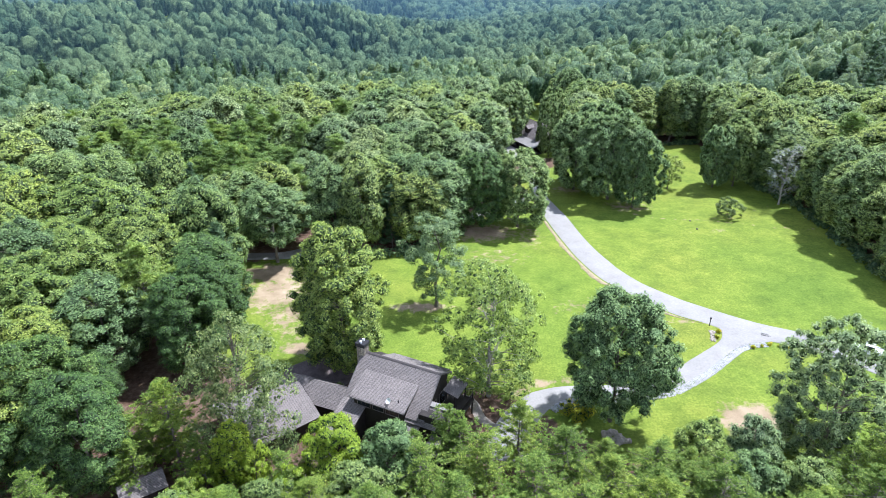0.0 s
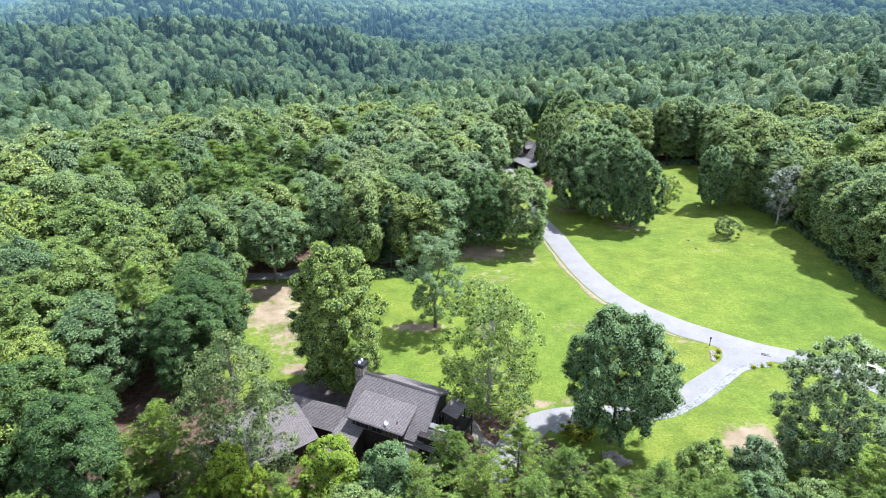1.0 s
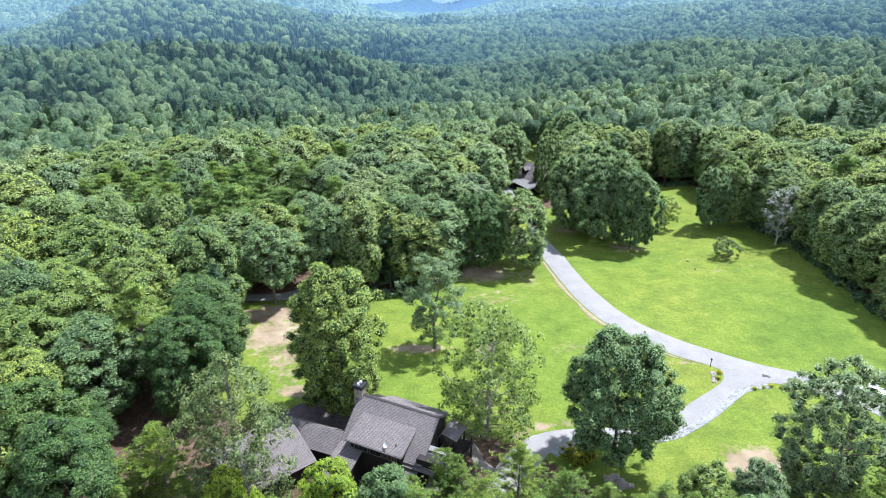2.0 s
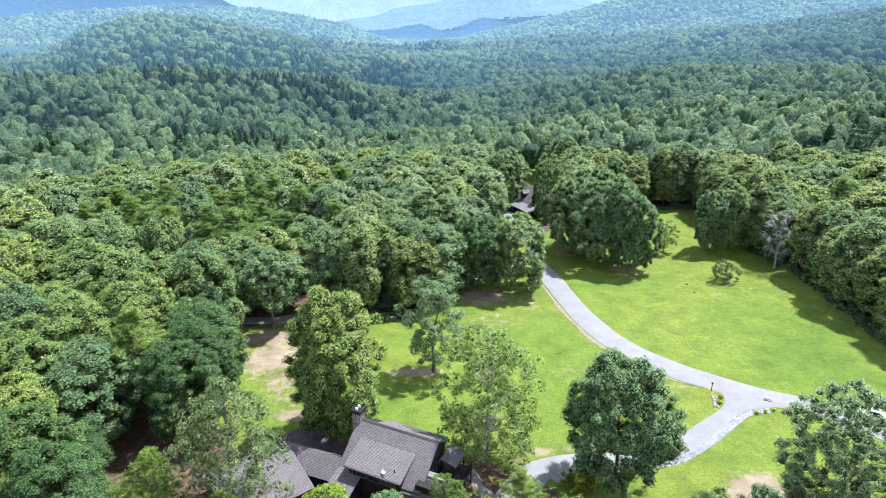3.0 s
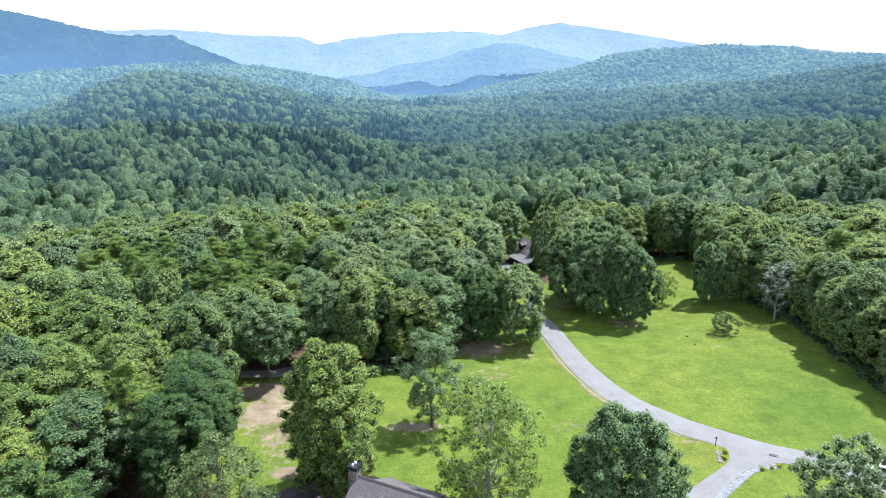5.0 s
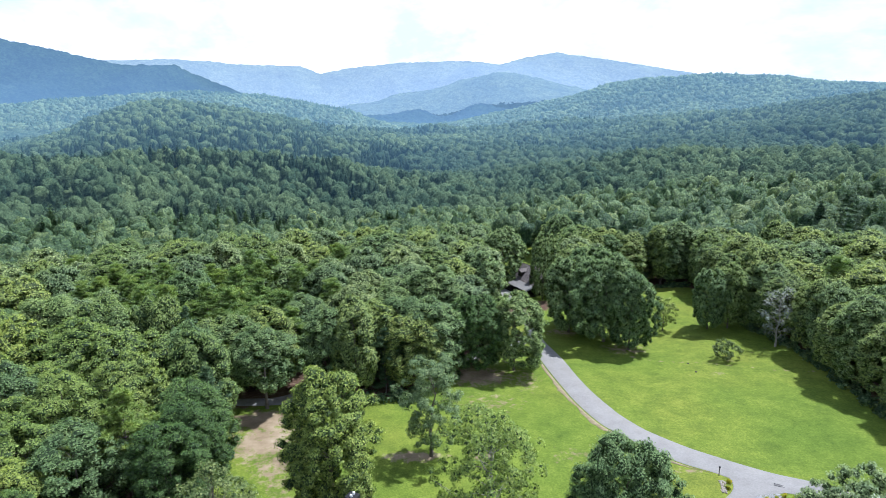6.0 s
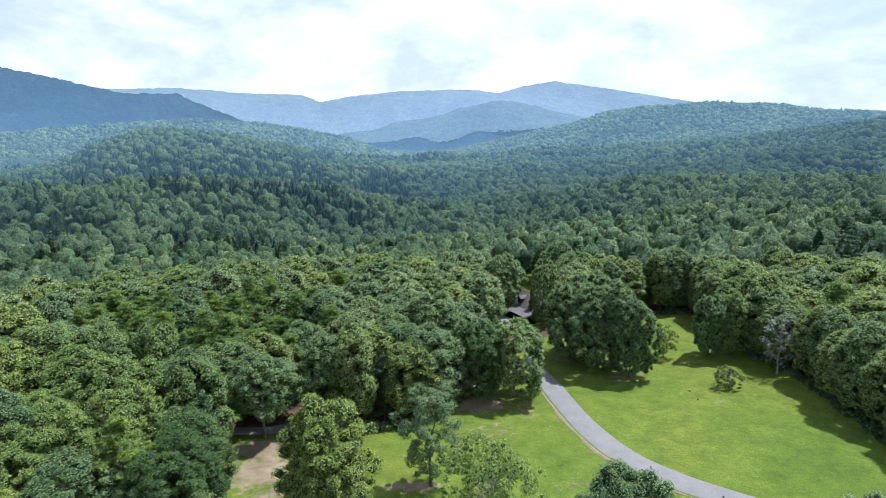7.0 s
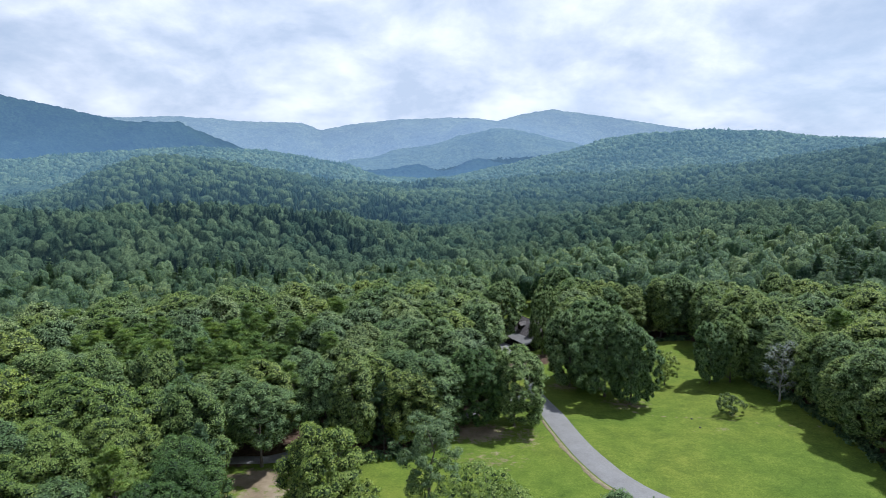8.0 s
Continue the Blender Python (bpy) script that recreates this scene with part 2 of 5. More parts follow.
def shingle_material():
    """Asphalt shingles laid in courses: the object's own z runs up the slope (course height 0.14 m)."""
    m, t = material("asphalt_shingles")
    uv = node(t, "ShaderNodeUVMap").outputs[0]
    br = node(t, "ShaderNodeTexBrick", {"Vector": uv, "Color1": (0.185, 0.164, 0.152, 1), "Color2": (0.232, 0.206, 0.192, 1), "Mortar": (0.085, 0.075, 0.072, 1),
                                        "Scale": 1.0, "Mortar Size": 0.022, "Mortar Smooth": 0.3, "Bias": 0.0, "Brick Width": 0.6, "Row Height": 0.18}, offset=0.37)
    pos = node(t, "ShaderNodeTexCoord").outputs["Object"]
    col = mix(t, 1.0, br.outputs[0], ramp(t, noise_fac(t, 0.5, 5, 0.6, pos), [(0.3, (0.9, 0.9, 0.91)), (0.7, (1.08, 1.07, 1.06))]), "MULTIPLY")
    col = mix(t, 1.0, col, ramp(t, noise_fac(t, 9, 3, 0.6, pos), [(0.25, (0.86, 0.86, 0.86)), (0.75, (1.12, 1.12, 1.12))]), "MULTIPLY")
    b = node(t, "ShaderNodeBump", {"Height": br.outputs["Fac"], "Strength": 0.8, "Distance": 0.02}, invert=True)
    p = node(t, "ShaderNodeBsdfPrincipled", {"Base Color": col, "Roughness": 0.88, "Specular IOR Level": 0.25, "Normal": b.outputs[0]})
    finish(t, p.outputs[0])
    return m


SHINGLE = shingle_material()


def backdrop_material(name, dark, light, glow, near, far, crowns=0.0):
    """Far wooded slopes with distance haze painted in as emission; near and far: (distance, emission strength)."""
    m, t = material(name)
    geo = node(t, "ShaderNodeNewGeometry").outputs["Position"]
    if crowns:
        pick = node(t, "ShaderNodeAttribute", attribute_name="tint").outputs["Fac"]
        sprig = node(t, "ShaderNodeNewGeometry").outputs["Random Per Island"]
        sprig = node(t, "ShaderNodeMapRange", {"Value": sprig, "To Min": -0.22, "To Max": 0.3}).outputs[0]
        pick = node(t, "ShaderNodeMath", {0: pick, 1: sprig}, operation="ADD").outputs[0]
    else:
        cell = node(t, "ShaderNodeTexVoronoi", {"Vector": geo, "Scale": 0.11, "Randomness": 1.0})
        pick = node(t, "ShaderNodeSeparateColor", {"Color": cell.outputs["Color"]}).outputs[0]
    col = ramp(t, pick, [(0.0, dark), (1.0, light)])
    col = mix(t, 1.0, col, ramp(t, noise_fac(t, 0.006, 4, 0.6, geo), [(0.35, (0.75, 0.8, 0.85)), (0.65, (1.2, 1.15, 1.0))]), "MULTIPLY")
    # this noise paints low spots darker and high spots lighter, besides the bump
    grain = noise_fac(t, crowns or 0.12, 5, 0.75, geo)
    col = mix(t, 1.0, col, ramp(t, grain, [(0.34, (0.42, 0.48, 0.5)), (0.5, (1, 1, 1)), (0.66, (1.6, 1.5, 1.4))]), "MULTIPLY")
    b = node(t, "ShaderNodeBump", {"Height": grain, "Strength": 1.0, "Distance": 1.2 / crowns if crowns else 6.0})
    # haze painted as emission, its strength set by distance
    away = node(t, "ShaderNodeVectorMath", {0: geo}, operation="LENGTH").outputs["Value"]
    haze_glow = node(t, "ShaderNodeMapRange", {"Value": away, "From Min": near[0], "From Max": far[0], "To Min": near[1], "To Max": far[1]}).outputs[0]
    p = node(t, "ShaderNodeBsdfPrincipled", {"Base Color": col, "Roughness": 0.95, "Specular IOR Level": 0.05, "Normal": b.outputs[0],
                                             "Emission Color": (*glow, 1), "Emission Strength": haze_glow})
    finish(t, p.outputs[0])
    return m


# ------------------------------------------------------------------ mesh helpers
def leaf_mesh(name, leaves, core, mat, tint=None, soft=None):
    """A mesh of loose faces: leaves (n, 3 or 4, 3) and dark filler triangles inside (m, 3, 3), with inner shade in
    their colour. soft: a shading normal a leaf.
    """
    leaves, core = np.asarray(leaves, dtype=np.float32), np.asarray(core, dtype=np.float32).reshape(-1, 3, 3)
    n, k = leaves.shape[:2]
    m = len(core)
    sizes = np.concatenate([np.full(n, k), np.full(m, 3)]).astype(np.int32)
    corners = np.concatenate([leaves.reshape(-1, 3), core.reshape(-1, 3)])
    me = bpy.data.meshes.new(name)
    me.vertices.add(len(corners))
    me.loops.add(len(corners))
    me.polygons.add(n + m)
    me.vertices.foreach_set("co", corners.reshape(-1))
    me.loops.foreach_set("vertex_index", np.arange(len(corners), dtype=np.int32))
    me.polygons.foreach_set("loop_start", np.concatenate([[0], np.cumsum(sizes)[:-1]]).astype(np.int32))
    me.polygons.foreach_set("loop_total", sizes)
    me.update(calc_edges=True)
    if tint is not None:
        at = me.attributes.new("tint", "FLOAT", "POINT")
        at.data.foreach_set("value", np.asarray(tint, dtype=np.float32))
    me.materials.append(mat)
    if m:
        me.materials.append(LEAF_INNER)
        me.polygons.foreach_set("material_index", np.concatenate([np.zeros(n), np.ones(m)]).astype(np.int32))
    if soft is not None:
        me.polygons.foreach_set("use_smooth", np.ones(n + m, dtype=bool))
        me.normals_split_custom_set_from_vertices(np.concatenate([np.repeat(soft, k, 0), np.zeros((3 * m, 3))]))
    return me


def grid_mesh(name, xyz, mat, wrap=False, smooth=True):
    """A mesh from an (rows, columns, 3) array; wrap joins the last column to the first."""
    xyz = np.asarray(xyz, dtype=np.float32)
    r, c = xyz.shape[:2]
    idx = np.arange(r * c).reshape(r, c)
    nxt = np.roll(idx, -1, 1)
    if not wrap:
        idx, nxt = idx[:, :-1], nxt[:, :-1]
    f = np.stack([idx[:-1], nxt[:-1], nxt[1:], idx[1:]], -1).reshape(-1, 4).astype(np.int32)
    me = bpy.data.meshes.new(name)
    me.vertices.add(r * c)
    me.loops.add(f.size)
    me.polygons.add(len(f))
    me.vertices.foreach_set("co", xyz.reshape(-1))
    me.loops.foreach_set("vertex_index", f.reshape(-1))
    me.polygons.foreach_set("loop_start", np.arange(0, f.size, 4, dtype=np.int32))
    me.polygons.foreach_set("loop_total", np.full(len(f), 4, dtype=np.int32))
    me.update(calc_edges=True)
    if smooth:
        me.polygons.foreach_set("use_smooth", np.ones(len(f), dtype=bool))
    me.materials.append(mat)
    return me


def part(name, bm, mat, parent, label=""):
    """Links a bmesh as one mesh object under a thing or a part."""
    me = bpy.data.meshes.new(name)
    bm.normal_update()
    bm.to_mesh(me)
    bm.free()
    me.materials.append(mat)
    ob = new(name, me)
    ob.parent = parent
    if label:
        ob["label"] = label
    return ob


def box(bm, x0, x1, y0, y1, z0, z1, m=None):
    vs = [bm.verts.new((m @ Vector(p)) if m else p) for p in
          [(x0, y0, z0), (x1, y0, z0), (x1, y1, z0), (x0, y1, z0), (x0, y0, z1), (x1, y0, z1), (x1, y1, z1), (x0, y1, z1)]]
    for f in ((3, 2, 1, 0), (4, 5, 6, 7), (0, 1, 5, 4), (1, 2, 6, 5), (2, 3, 7, 6), (3, 0, 4, 7)):
        bm.faces.new([vs[i] for i in f])
    return vs


def boxes(*dims, bevel=0.0):
    bm = bmesh.new()
    for d in dims:
        box(bm, *d)
    if bevel:
        bmesh.ops.bevel(bm, geom=bm.edges[:], offset=bevel, segments=1, affect="EDGES")
    return bm


def tube(bm, a, b, ra, rb, sides=7):
    a, b = Vector(a), Vector(b)
    q = (b - a).to_track_quat("Z", "Y")
    ring = []
    for p, r in ((a, ra), (b, rb)):
        ring.append([bm.verts.new(p + q @ Vector((r * math.cos(k * math.tau / sides), r * math.sin(k * math.tau / sides), 0))) for k in range(sides)])
    for k in range(sides):
        bm.faces.new((ring[0][k], ring[0][(k + 1) % sides], ring[1][(k + 1) % sides], ring[1][k]))
    bm.faces.new(ring[1])
    bm.faces.new(ring[0][::-1])


# ------------------------------------------------------------------ the land
# Ground height on rings round the hovering point: ring radius, then (bearing, height) pairs.
RINGS = [
    (0, ((0, 0),)), (190, ((-40, -1), (0, 0), (20, 0), (35, 3))),
    (330, ((-36, -23), (-10, -25), (2, -19), (10, -12), (20, -5), (36, 5))),
    (450, ((-36, -17), (-20, -21), (-8, -30), (5, -28), (12, -16), (20, -8), (36, 4))),
    (640, ((-36, 0), (-30, 1), (-25, 3), (-18.6, 2), (-14, -4), (-9, -13), (-4.3, -27), (4, -34), (8, -27), (14, -10), (19, 1), (25.6, 0), (31.6, 7), (36, 13))),
    (820, ((-36, -30), (-20, -28), (-10, -36), (-4, -42), (4, -46), (11, -30), (20, -22), (36, -6))),
    (1050, ((-36, -30), (-24, 14), (-15, 4), (-8, -18), (0, -32), (11, -22), (20, -2), (36, 36))),
    (1300, ((-36, -40), (-31, -7), (-28.7, 17), (-25.4, 48), (-22.4, 60), (-18.4, 45), (-14.7, 29), (-10.8, 5), (-6.8, -9), (-2.7, -15), (4, -16), (11, -8), (18.8, 10), (25.4, 31), (30, 44), (36, 76))),
    (1500, ((-36, -30), (-20, 10), (-8, -5), (-3.8, -15), (1.4, -2), (6.5, 7), (11.5, 22), (21, 28), (29, 44), (36, 70))),
    (1750, ((-36, -20), (-20, 0), (-3, -45), (10, -15), (20, 10), (36, 40))),
    (2400, ((-36, 40), (-21, 96), (-17, 90), (-13, 70), (-8, 26), (-3, -36), (1, -18), (8, 40), (12, 84), (14.5, 121), (18, 149), (25, 148), (36, 108))),
    (2900, ((-36, 40), (-18, 20), (0, -30), (15, 60), (36, 80))),
    (3600, ((-36, 379), (-32, 328), (-29, 275), (-26, 250), (-22, 258), (-19.5, 190), (-16, 100), (-11, 20), (-4, -20), (0, 0), (5, 60), (12, 90), (36, 60))),
    (4050, ((-36, 150), (-14, 20), (-9, 18), (-4, 90), (0, 150), (5, 245), (9, 205), (13, 120), (36, 60))),
    (4650, ((-36, 300), (-21, 333), (-18, 318), (-16, 313), (-12, 313), (-10.4, 264), (-7, 311), (-4, 332), (-1, 349), (3.5, 352), (5.4, 326), (7.5, 378), (9, 398), (10.3, 408), (13.5, 368), (18, 312), (24, 220), (36, 160))),
]


def wave(x, y, scale, seed):
    """Smooth pseudo-random relief from a few crossing sines, between about -1 and 1."""
    rs = np.random.RandomState(seed)
    total = 0
    for k in range(6):
        a, f = rs.uniform(0, math.tau), (0.6 + 0.5 * k) / scale
        total = total + np.sin((x * math.cos(a) + y * math.sin(a)) * f * math.tau + rs.uniform(0, math.tau)) / (1 + 0.6 * k)
    return total / 2.6


def land(x, y):
    x, y = np.asarray(x, float), np.asarray(y, float)
    r = np.hypot(x, y)
    az = np.clip(np.degrees(np.arctan2(x, y)), -36, 36)
    hs = [np.interp(az, [p[0] for p in ring], [p[1] for p in ring]) for _, ring in RINGS]
    z = hs[-1] + 0 * r
    for k in range(len(RINGS) - 2, -1, -1):
        r0, r1 = RINGS[k][0], RINGS[k + 1][0]
        f = np.clip((r - r0) / (r1 - r0), 0, 1)
        f = f * f * (3 - 2 * f)
        z = np.where(r < r1, hs[k] * (1 - f) + hs[k + 1] * f, z)
    rough = np.clip((r - 230) / 600, 0, 1)
    z = z + rough * (7 * wave(x, y, 420, 3) + 3 * wave(x, y, 150, 4)) * np.clip(1.6 - r / 4000, 0.35, 1)
    spur = np.where(r > 4050, np.sin(np.pi * np.clip((r - 4050) / 600, 0, 1)) * 46, np.sin(np.pi * np.clip((r - 2900) / 700, 0, 1)) * 60)
    z = z + np.where(r > 2900, spur, 0) * wave(x, y, 620, 12)
    return z + 0.12 * wave(x, y, 40, 9)


def inside(x, y, poly):
    """Signed distance to a polygon's edge, positive inside."""
    x, y = np.asarray(x, float), np.asarray(y, float)
    d, odd = np.full(x.shape, 1e9), np.zeros(x.shape, bool)
    for (x0, y0), (x1, y1) in zip(poly, poly[1:] + poly[:1]):
        ex, ey = x1 - x0, y1 - y0
        f = np.clip(((x - x0) * ex + (y - y0) * ey) / (ex * ex + ey * ey), 0, 1)
        d = np.minimum(d, np.hypot(x - x0 - f * ex, y - y0 - f * ey))
        cross = (y0 > y) != (y1 > y)
        odd ^= cross & (x < (x1 - x0) * (y - y0) / (y1 - y0 + 1e-12) + x0)
    return np.where(odd, d, -d)


LAWN = [(-42, 117), (-28, 120), (-10, 120.5), (4, 131), (14, 146), (21, 168), (38, 184), (60, 203), (85, 204), (86, 157), (89, 140), (87, 118),
        (88, 100), (104, 70), (62, 44), (36, 50), (25, 60), (17, 67), (9, 74), (-1, 77), (-14, 82), (-22, 78), (-29, 76), (-36, 82), (-39, 94), (-41, 104)]
CLEARING = [(14, 204), (24, 186), (40, 190), (48, 225), (48, 290), (24, 290), (20, 240)]
SOIL = [(-34, 112, 9, 5, 0.85), (-32, 104, 8, 8, 0.72), (-4, 98.5, 7, 2.0, 0.75), (8, 98.5, 3, 1.6, 0.7), (43, 67, 5.5, 4.5, 0.9), (38, 61.5, 6, 3, 0.55),
        (-23, 85.5, 5, 2.4, 0.8), (9, 132, 9, 6, 0.75), (19.5, 130, 4.0, 9, 0.45), (15, 76.5, 3, 1.5, 0.6),
        (33, 100.5, 6, 0.9, 0.55), (41, 93, 5, 0.9, 0.55), (47, 148, 8, 5, 0.5), (34, 160, 6, 4, 0.55), (-28, 96, 4.5, 6, 0.6), (68, 138, 5, 2, 0.35), (-20, 109, 12, 5, 0.36), (10, 119, 12, 6, 0.38), (24, 99, 8, 4, 0.34), (62, 131, 5, 2.5, 0.36)]


def smooth_line(pts, step=1.0):
    """Points along a rounded line through pts."""
    p = np.array(pts, float)
    out = []
    for i in range(len(p) - 1):
        a, b, c, d = p[max(i - 1, 0)], p[i], p[i + 1], p[min(i + 2, len(p) - 1)]
        n = max(2, int(np.hypot(*(c - b)) / step))
        for k in range(n):
            s = k / n
            out.append(0.5 * (2 * b + (c - a) * s + (2 * a - 5 * b + 4 * c - d) * s * s + (3 * b - a - 3 * c + d) * s ** 3))
    out.append(p[-1])
    return np.array(out)


SOIL_LINES = [([(47, 143), (56, 139), (64, 137), (76, 131), (84, 129)], 0.55, 0.5), ([(64, 137), (74, 141), (84, 145)], 0.5, 0.42),
              ([(19, 77.4), (14, 76.2), (11, 74.2)], 0.8, 0.55), ([(-21, 84), (-25, 88), (-30, 97)], 1.6, 0.45)]


def masks(x, y):
    lawn = np.clip(0.5 + np.maximum(inside(x, y, LAWN), inside(x, y, CLEARING)) / 4, 0, 1)
    lawn = np.maximum(lawn, np.clip((np.hypot(x, y) - 283) / 20, 0, 1))
    soil = 0 * x
    for cx, cy, rx, ry, s in SOIL:
        soil = np.maximum(soil, s * np.clip(1.35 - np.hypot((x - cx) / rx, (y - cy) / ry), 0, 1))
    for line, wide, s in SOIL_LINES:
        q = smooth_line(line, 2.0)
        d = np.full(x.shape, 99.0)
        near = (x > q[:, 0].min() - 4) & (x < q[:, 0].max() + 4) & (y > q[:, 1].min() - 4) & (y < q[:, 1].max() + 4)
        for px, py in q:
            d[near] = np.minimum(d[near], np.hypot(x[near] - px, y[near] - py))
        soil = np.maximum(soil, s * np.clip(1.9 - d / wide, 0, 1))
    return lawn, soil


az = np.radians(np.concatenate([np.arange(-42, 42, 0.4), np.arange(42, 318, 6.0)]))
rad = np.concatenate([[0.5, 6, 14, 22, 30, 36], np.arange(40, 205, 0.9), np.arange(206, 310, 2.5), np.geomspace(312, 4750, 60)])
RR, AA = np.meshgrid(rad, az, indexing="ij")
GX, GY = RR * np.sin(AA) + 3.0, RR * np.cos(AA) - 4.0
sheet = np.stack([GX, GY, land(GX, GY) - 8 * np.clip((RR - 690) / 150, 0, 1) - 60 * np.clip((RR - 2500) / 300, 0, 1)], -1)
me = grid_mesh("ground", sheet[:, ::-1], GROUND, wrap=True)
for key, val in zip(("lawn", "soil"), masks(GX[:, ::-1], GY[:, ::-1])):
    at = me.attributes.new(key, "FLOAT", "POINT")
    at.data.foreach_set("value", val.astype(np.float32).reshape(-1))
tagged(new("ground", me), "mown green lawn and meadow with bare earth patches and leaf litter", "ground", kind="structure")


# wooded hills beyond the valley: crowns as a relief of domes
def hill(name, r0, r1, rows, a0, a1, cols, crown, tall, mat, label, base=4.0):
    aa = np.radians(np.linspace(a0, a1, cols))
    rr = np.geomspace(r0, r1, rows)
    R, A = np.meshgrid(rr, aa, indexing="ij")
    x, y = R * np.sin(A), R * np.cos(A)
    z = land(x, y)
    dome = np.empty(x.size)
    for i, (px, py) in enumerate(zip((x / crown).ravel(), (y / crown).ravel())):
        d, pts = noise.voronoi((px, py, 0.0))
        dome[i] = max(0.0, 1 - d[0] * 1.25) ** 0.6 + 0.5 * math.sin(pts[0][0] * 91.7 + pts[0][1] * 47.3)
    fade = np.clip((R - r0) / (0.03 * r0), 0, 1)
    z = z + dome.reshape(x.shape) * tall + base * fade - (1 - fade) * 20
    return tagged(new(name, grid_mesh(name, np.stack([x, y, z], -1)[:, ::-1], mat)), label, "hills", kind="structure")


# emission strengths that stand for haze on the hills and their trees
NEAR_HAZE_GLOW, MIDDLE_HAZE_GLOW = (700, 0.1), (1400, 0.36)
NEAR_HILL = backdrop_material("wooded_hill", (0.03, 0.065, 0.035), (0.1, 0.15, 0.07), (0.17, 0.31, 0.46), NEAR_HAZE_GLOW, MIDDLE_HAZE_GLOW)
NEAR_CROWNS = backdrop_material("wooded_hill_crowns", (0.038, 0.074, 0.042), (0.128, 0.18, 0.085), (0.17, 0.31, 0.48), NEAR_HAZE_GLOW, MIDDLE_HAZE_GLOW, 0.45)
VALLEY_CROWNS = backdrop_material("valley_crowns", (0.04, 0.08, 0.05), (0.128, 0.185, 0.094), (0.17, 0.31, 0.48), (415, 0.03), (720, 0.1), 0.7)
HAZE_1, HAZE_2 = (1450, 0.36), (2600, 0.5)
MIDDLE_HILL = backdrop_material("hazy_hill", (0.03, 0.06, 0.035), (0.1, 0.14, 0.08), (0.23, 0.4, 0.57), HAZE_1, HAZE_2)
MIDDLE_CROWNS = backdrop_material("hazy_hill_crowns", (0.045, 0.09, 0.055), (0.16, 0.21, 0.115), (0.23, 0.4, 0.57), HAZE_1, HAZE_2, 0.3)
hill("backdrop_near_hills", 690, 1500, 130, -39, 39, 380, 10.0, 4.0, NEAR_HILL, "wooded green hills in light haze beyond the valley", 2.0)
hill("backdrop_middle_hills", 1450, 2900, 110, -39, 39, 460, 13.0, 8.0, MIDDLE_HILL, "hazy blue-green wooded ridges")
# mountains and foothills get their blue from haze painted as emission
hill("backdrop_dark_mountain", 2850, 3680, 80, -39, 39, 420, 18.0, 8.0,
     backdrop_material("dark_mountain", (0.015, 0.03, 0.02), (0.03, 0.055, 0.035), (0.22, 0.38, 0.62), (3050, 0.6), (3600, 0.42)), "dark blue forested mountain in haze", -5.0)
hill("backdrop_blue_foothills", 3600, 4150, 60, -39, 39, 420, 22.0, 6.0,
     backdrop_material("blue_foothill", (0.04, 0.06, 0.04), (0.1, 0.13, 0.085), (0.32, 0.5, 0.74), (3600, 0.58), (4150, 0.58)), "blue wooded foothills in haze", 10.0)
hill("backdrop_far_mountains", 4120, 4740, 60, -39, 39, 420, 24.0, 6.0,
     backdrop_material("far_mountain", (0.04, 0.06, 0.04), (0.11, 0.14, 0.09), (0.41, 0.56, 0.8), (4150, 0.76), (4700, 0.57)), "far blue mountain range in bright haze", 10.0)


# ------------------------------------------------------------------ roads
def strip(name, left, right, mat, label, rise=0.05):
    """A road between two edge lines, with a raised flat top and sides that go into the ground."""
    n = 90
    def even(line):
        q = smooth_line(line)
        s = np.concatenate([[0], np.cumsum(np.hypot(*np.diff(q, axis=0).T))])
        u = np.linspace(0, s[-1], n)
        return np.stack([np.interp(u, s, q[:, 0]), np.interp(u, s, q[:, 1])], 1)
    L, R = even(left), even(right)
    cols = []
    for f, h in ((0, -0.25), (0.0, rise - 0.02), (0.012, rise), (0.33, rise + 0.03), (0.67, rise + 0.03), (0.988, rise), (1.0, rise - 0.02), (1.0, -0.25)):
        q = L * (1 - f) + R * f
        cols.append(np.stack([q[:, 0], q[:, 1], land(q[:, 0], q[:, 1]) + h], 1))
    return tagged(new(name, grid_mesh(name, np.stack(cols, 1), mat)), label, "road", kind="structure")


strip("road", [(18.5, 205), (22.5, 180), (24.4, 165), (23.6, 152), (24.6, 142.6), (25.9, 133.4), (27.2, 125.8), (28.5, 119.3), (30.6, 112.2), (32.3, 108.2), (34.6, 105.3), (36.3, 102.5), (39.3, 98.2), (42.1, 95.1), (46, 92), (49.4, 88.4), (53.2, 86.1), (56.5, 84.7), (59, 83), (63.3, 79.3), (66.8, 75.4)],
      [(22.5, 206), (26, 180), (27.8, 165), (27.5, 155), (30.1, 141.9), (31.4, 132.5), (33.1, 123.5), (35.3, 116), (36.5, 112.7), (39.5, 107.1), (44.1, 101), (47.2, 97.8), (51.6, 93.7), (55.3, 90.8), (59.1, 88.6), (61.9, 86.6), (65.9, 83.8), (70, 80.5)],
      CONCRETE, "pale grey concrete lane curving through the meadow")
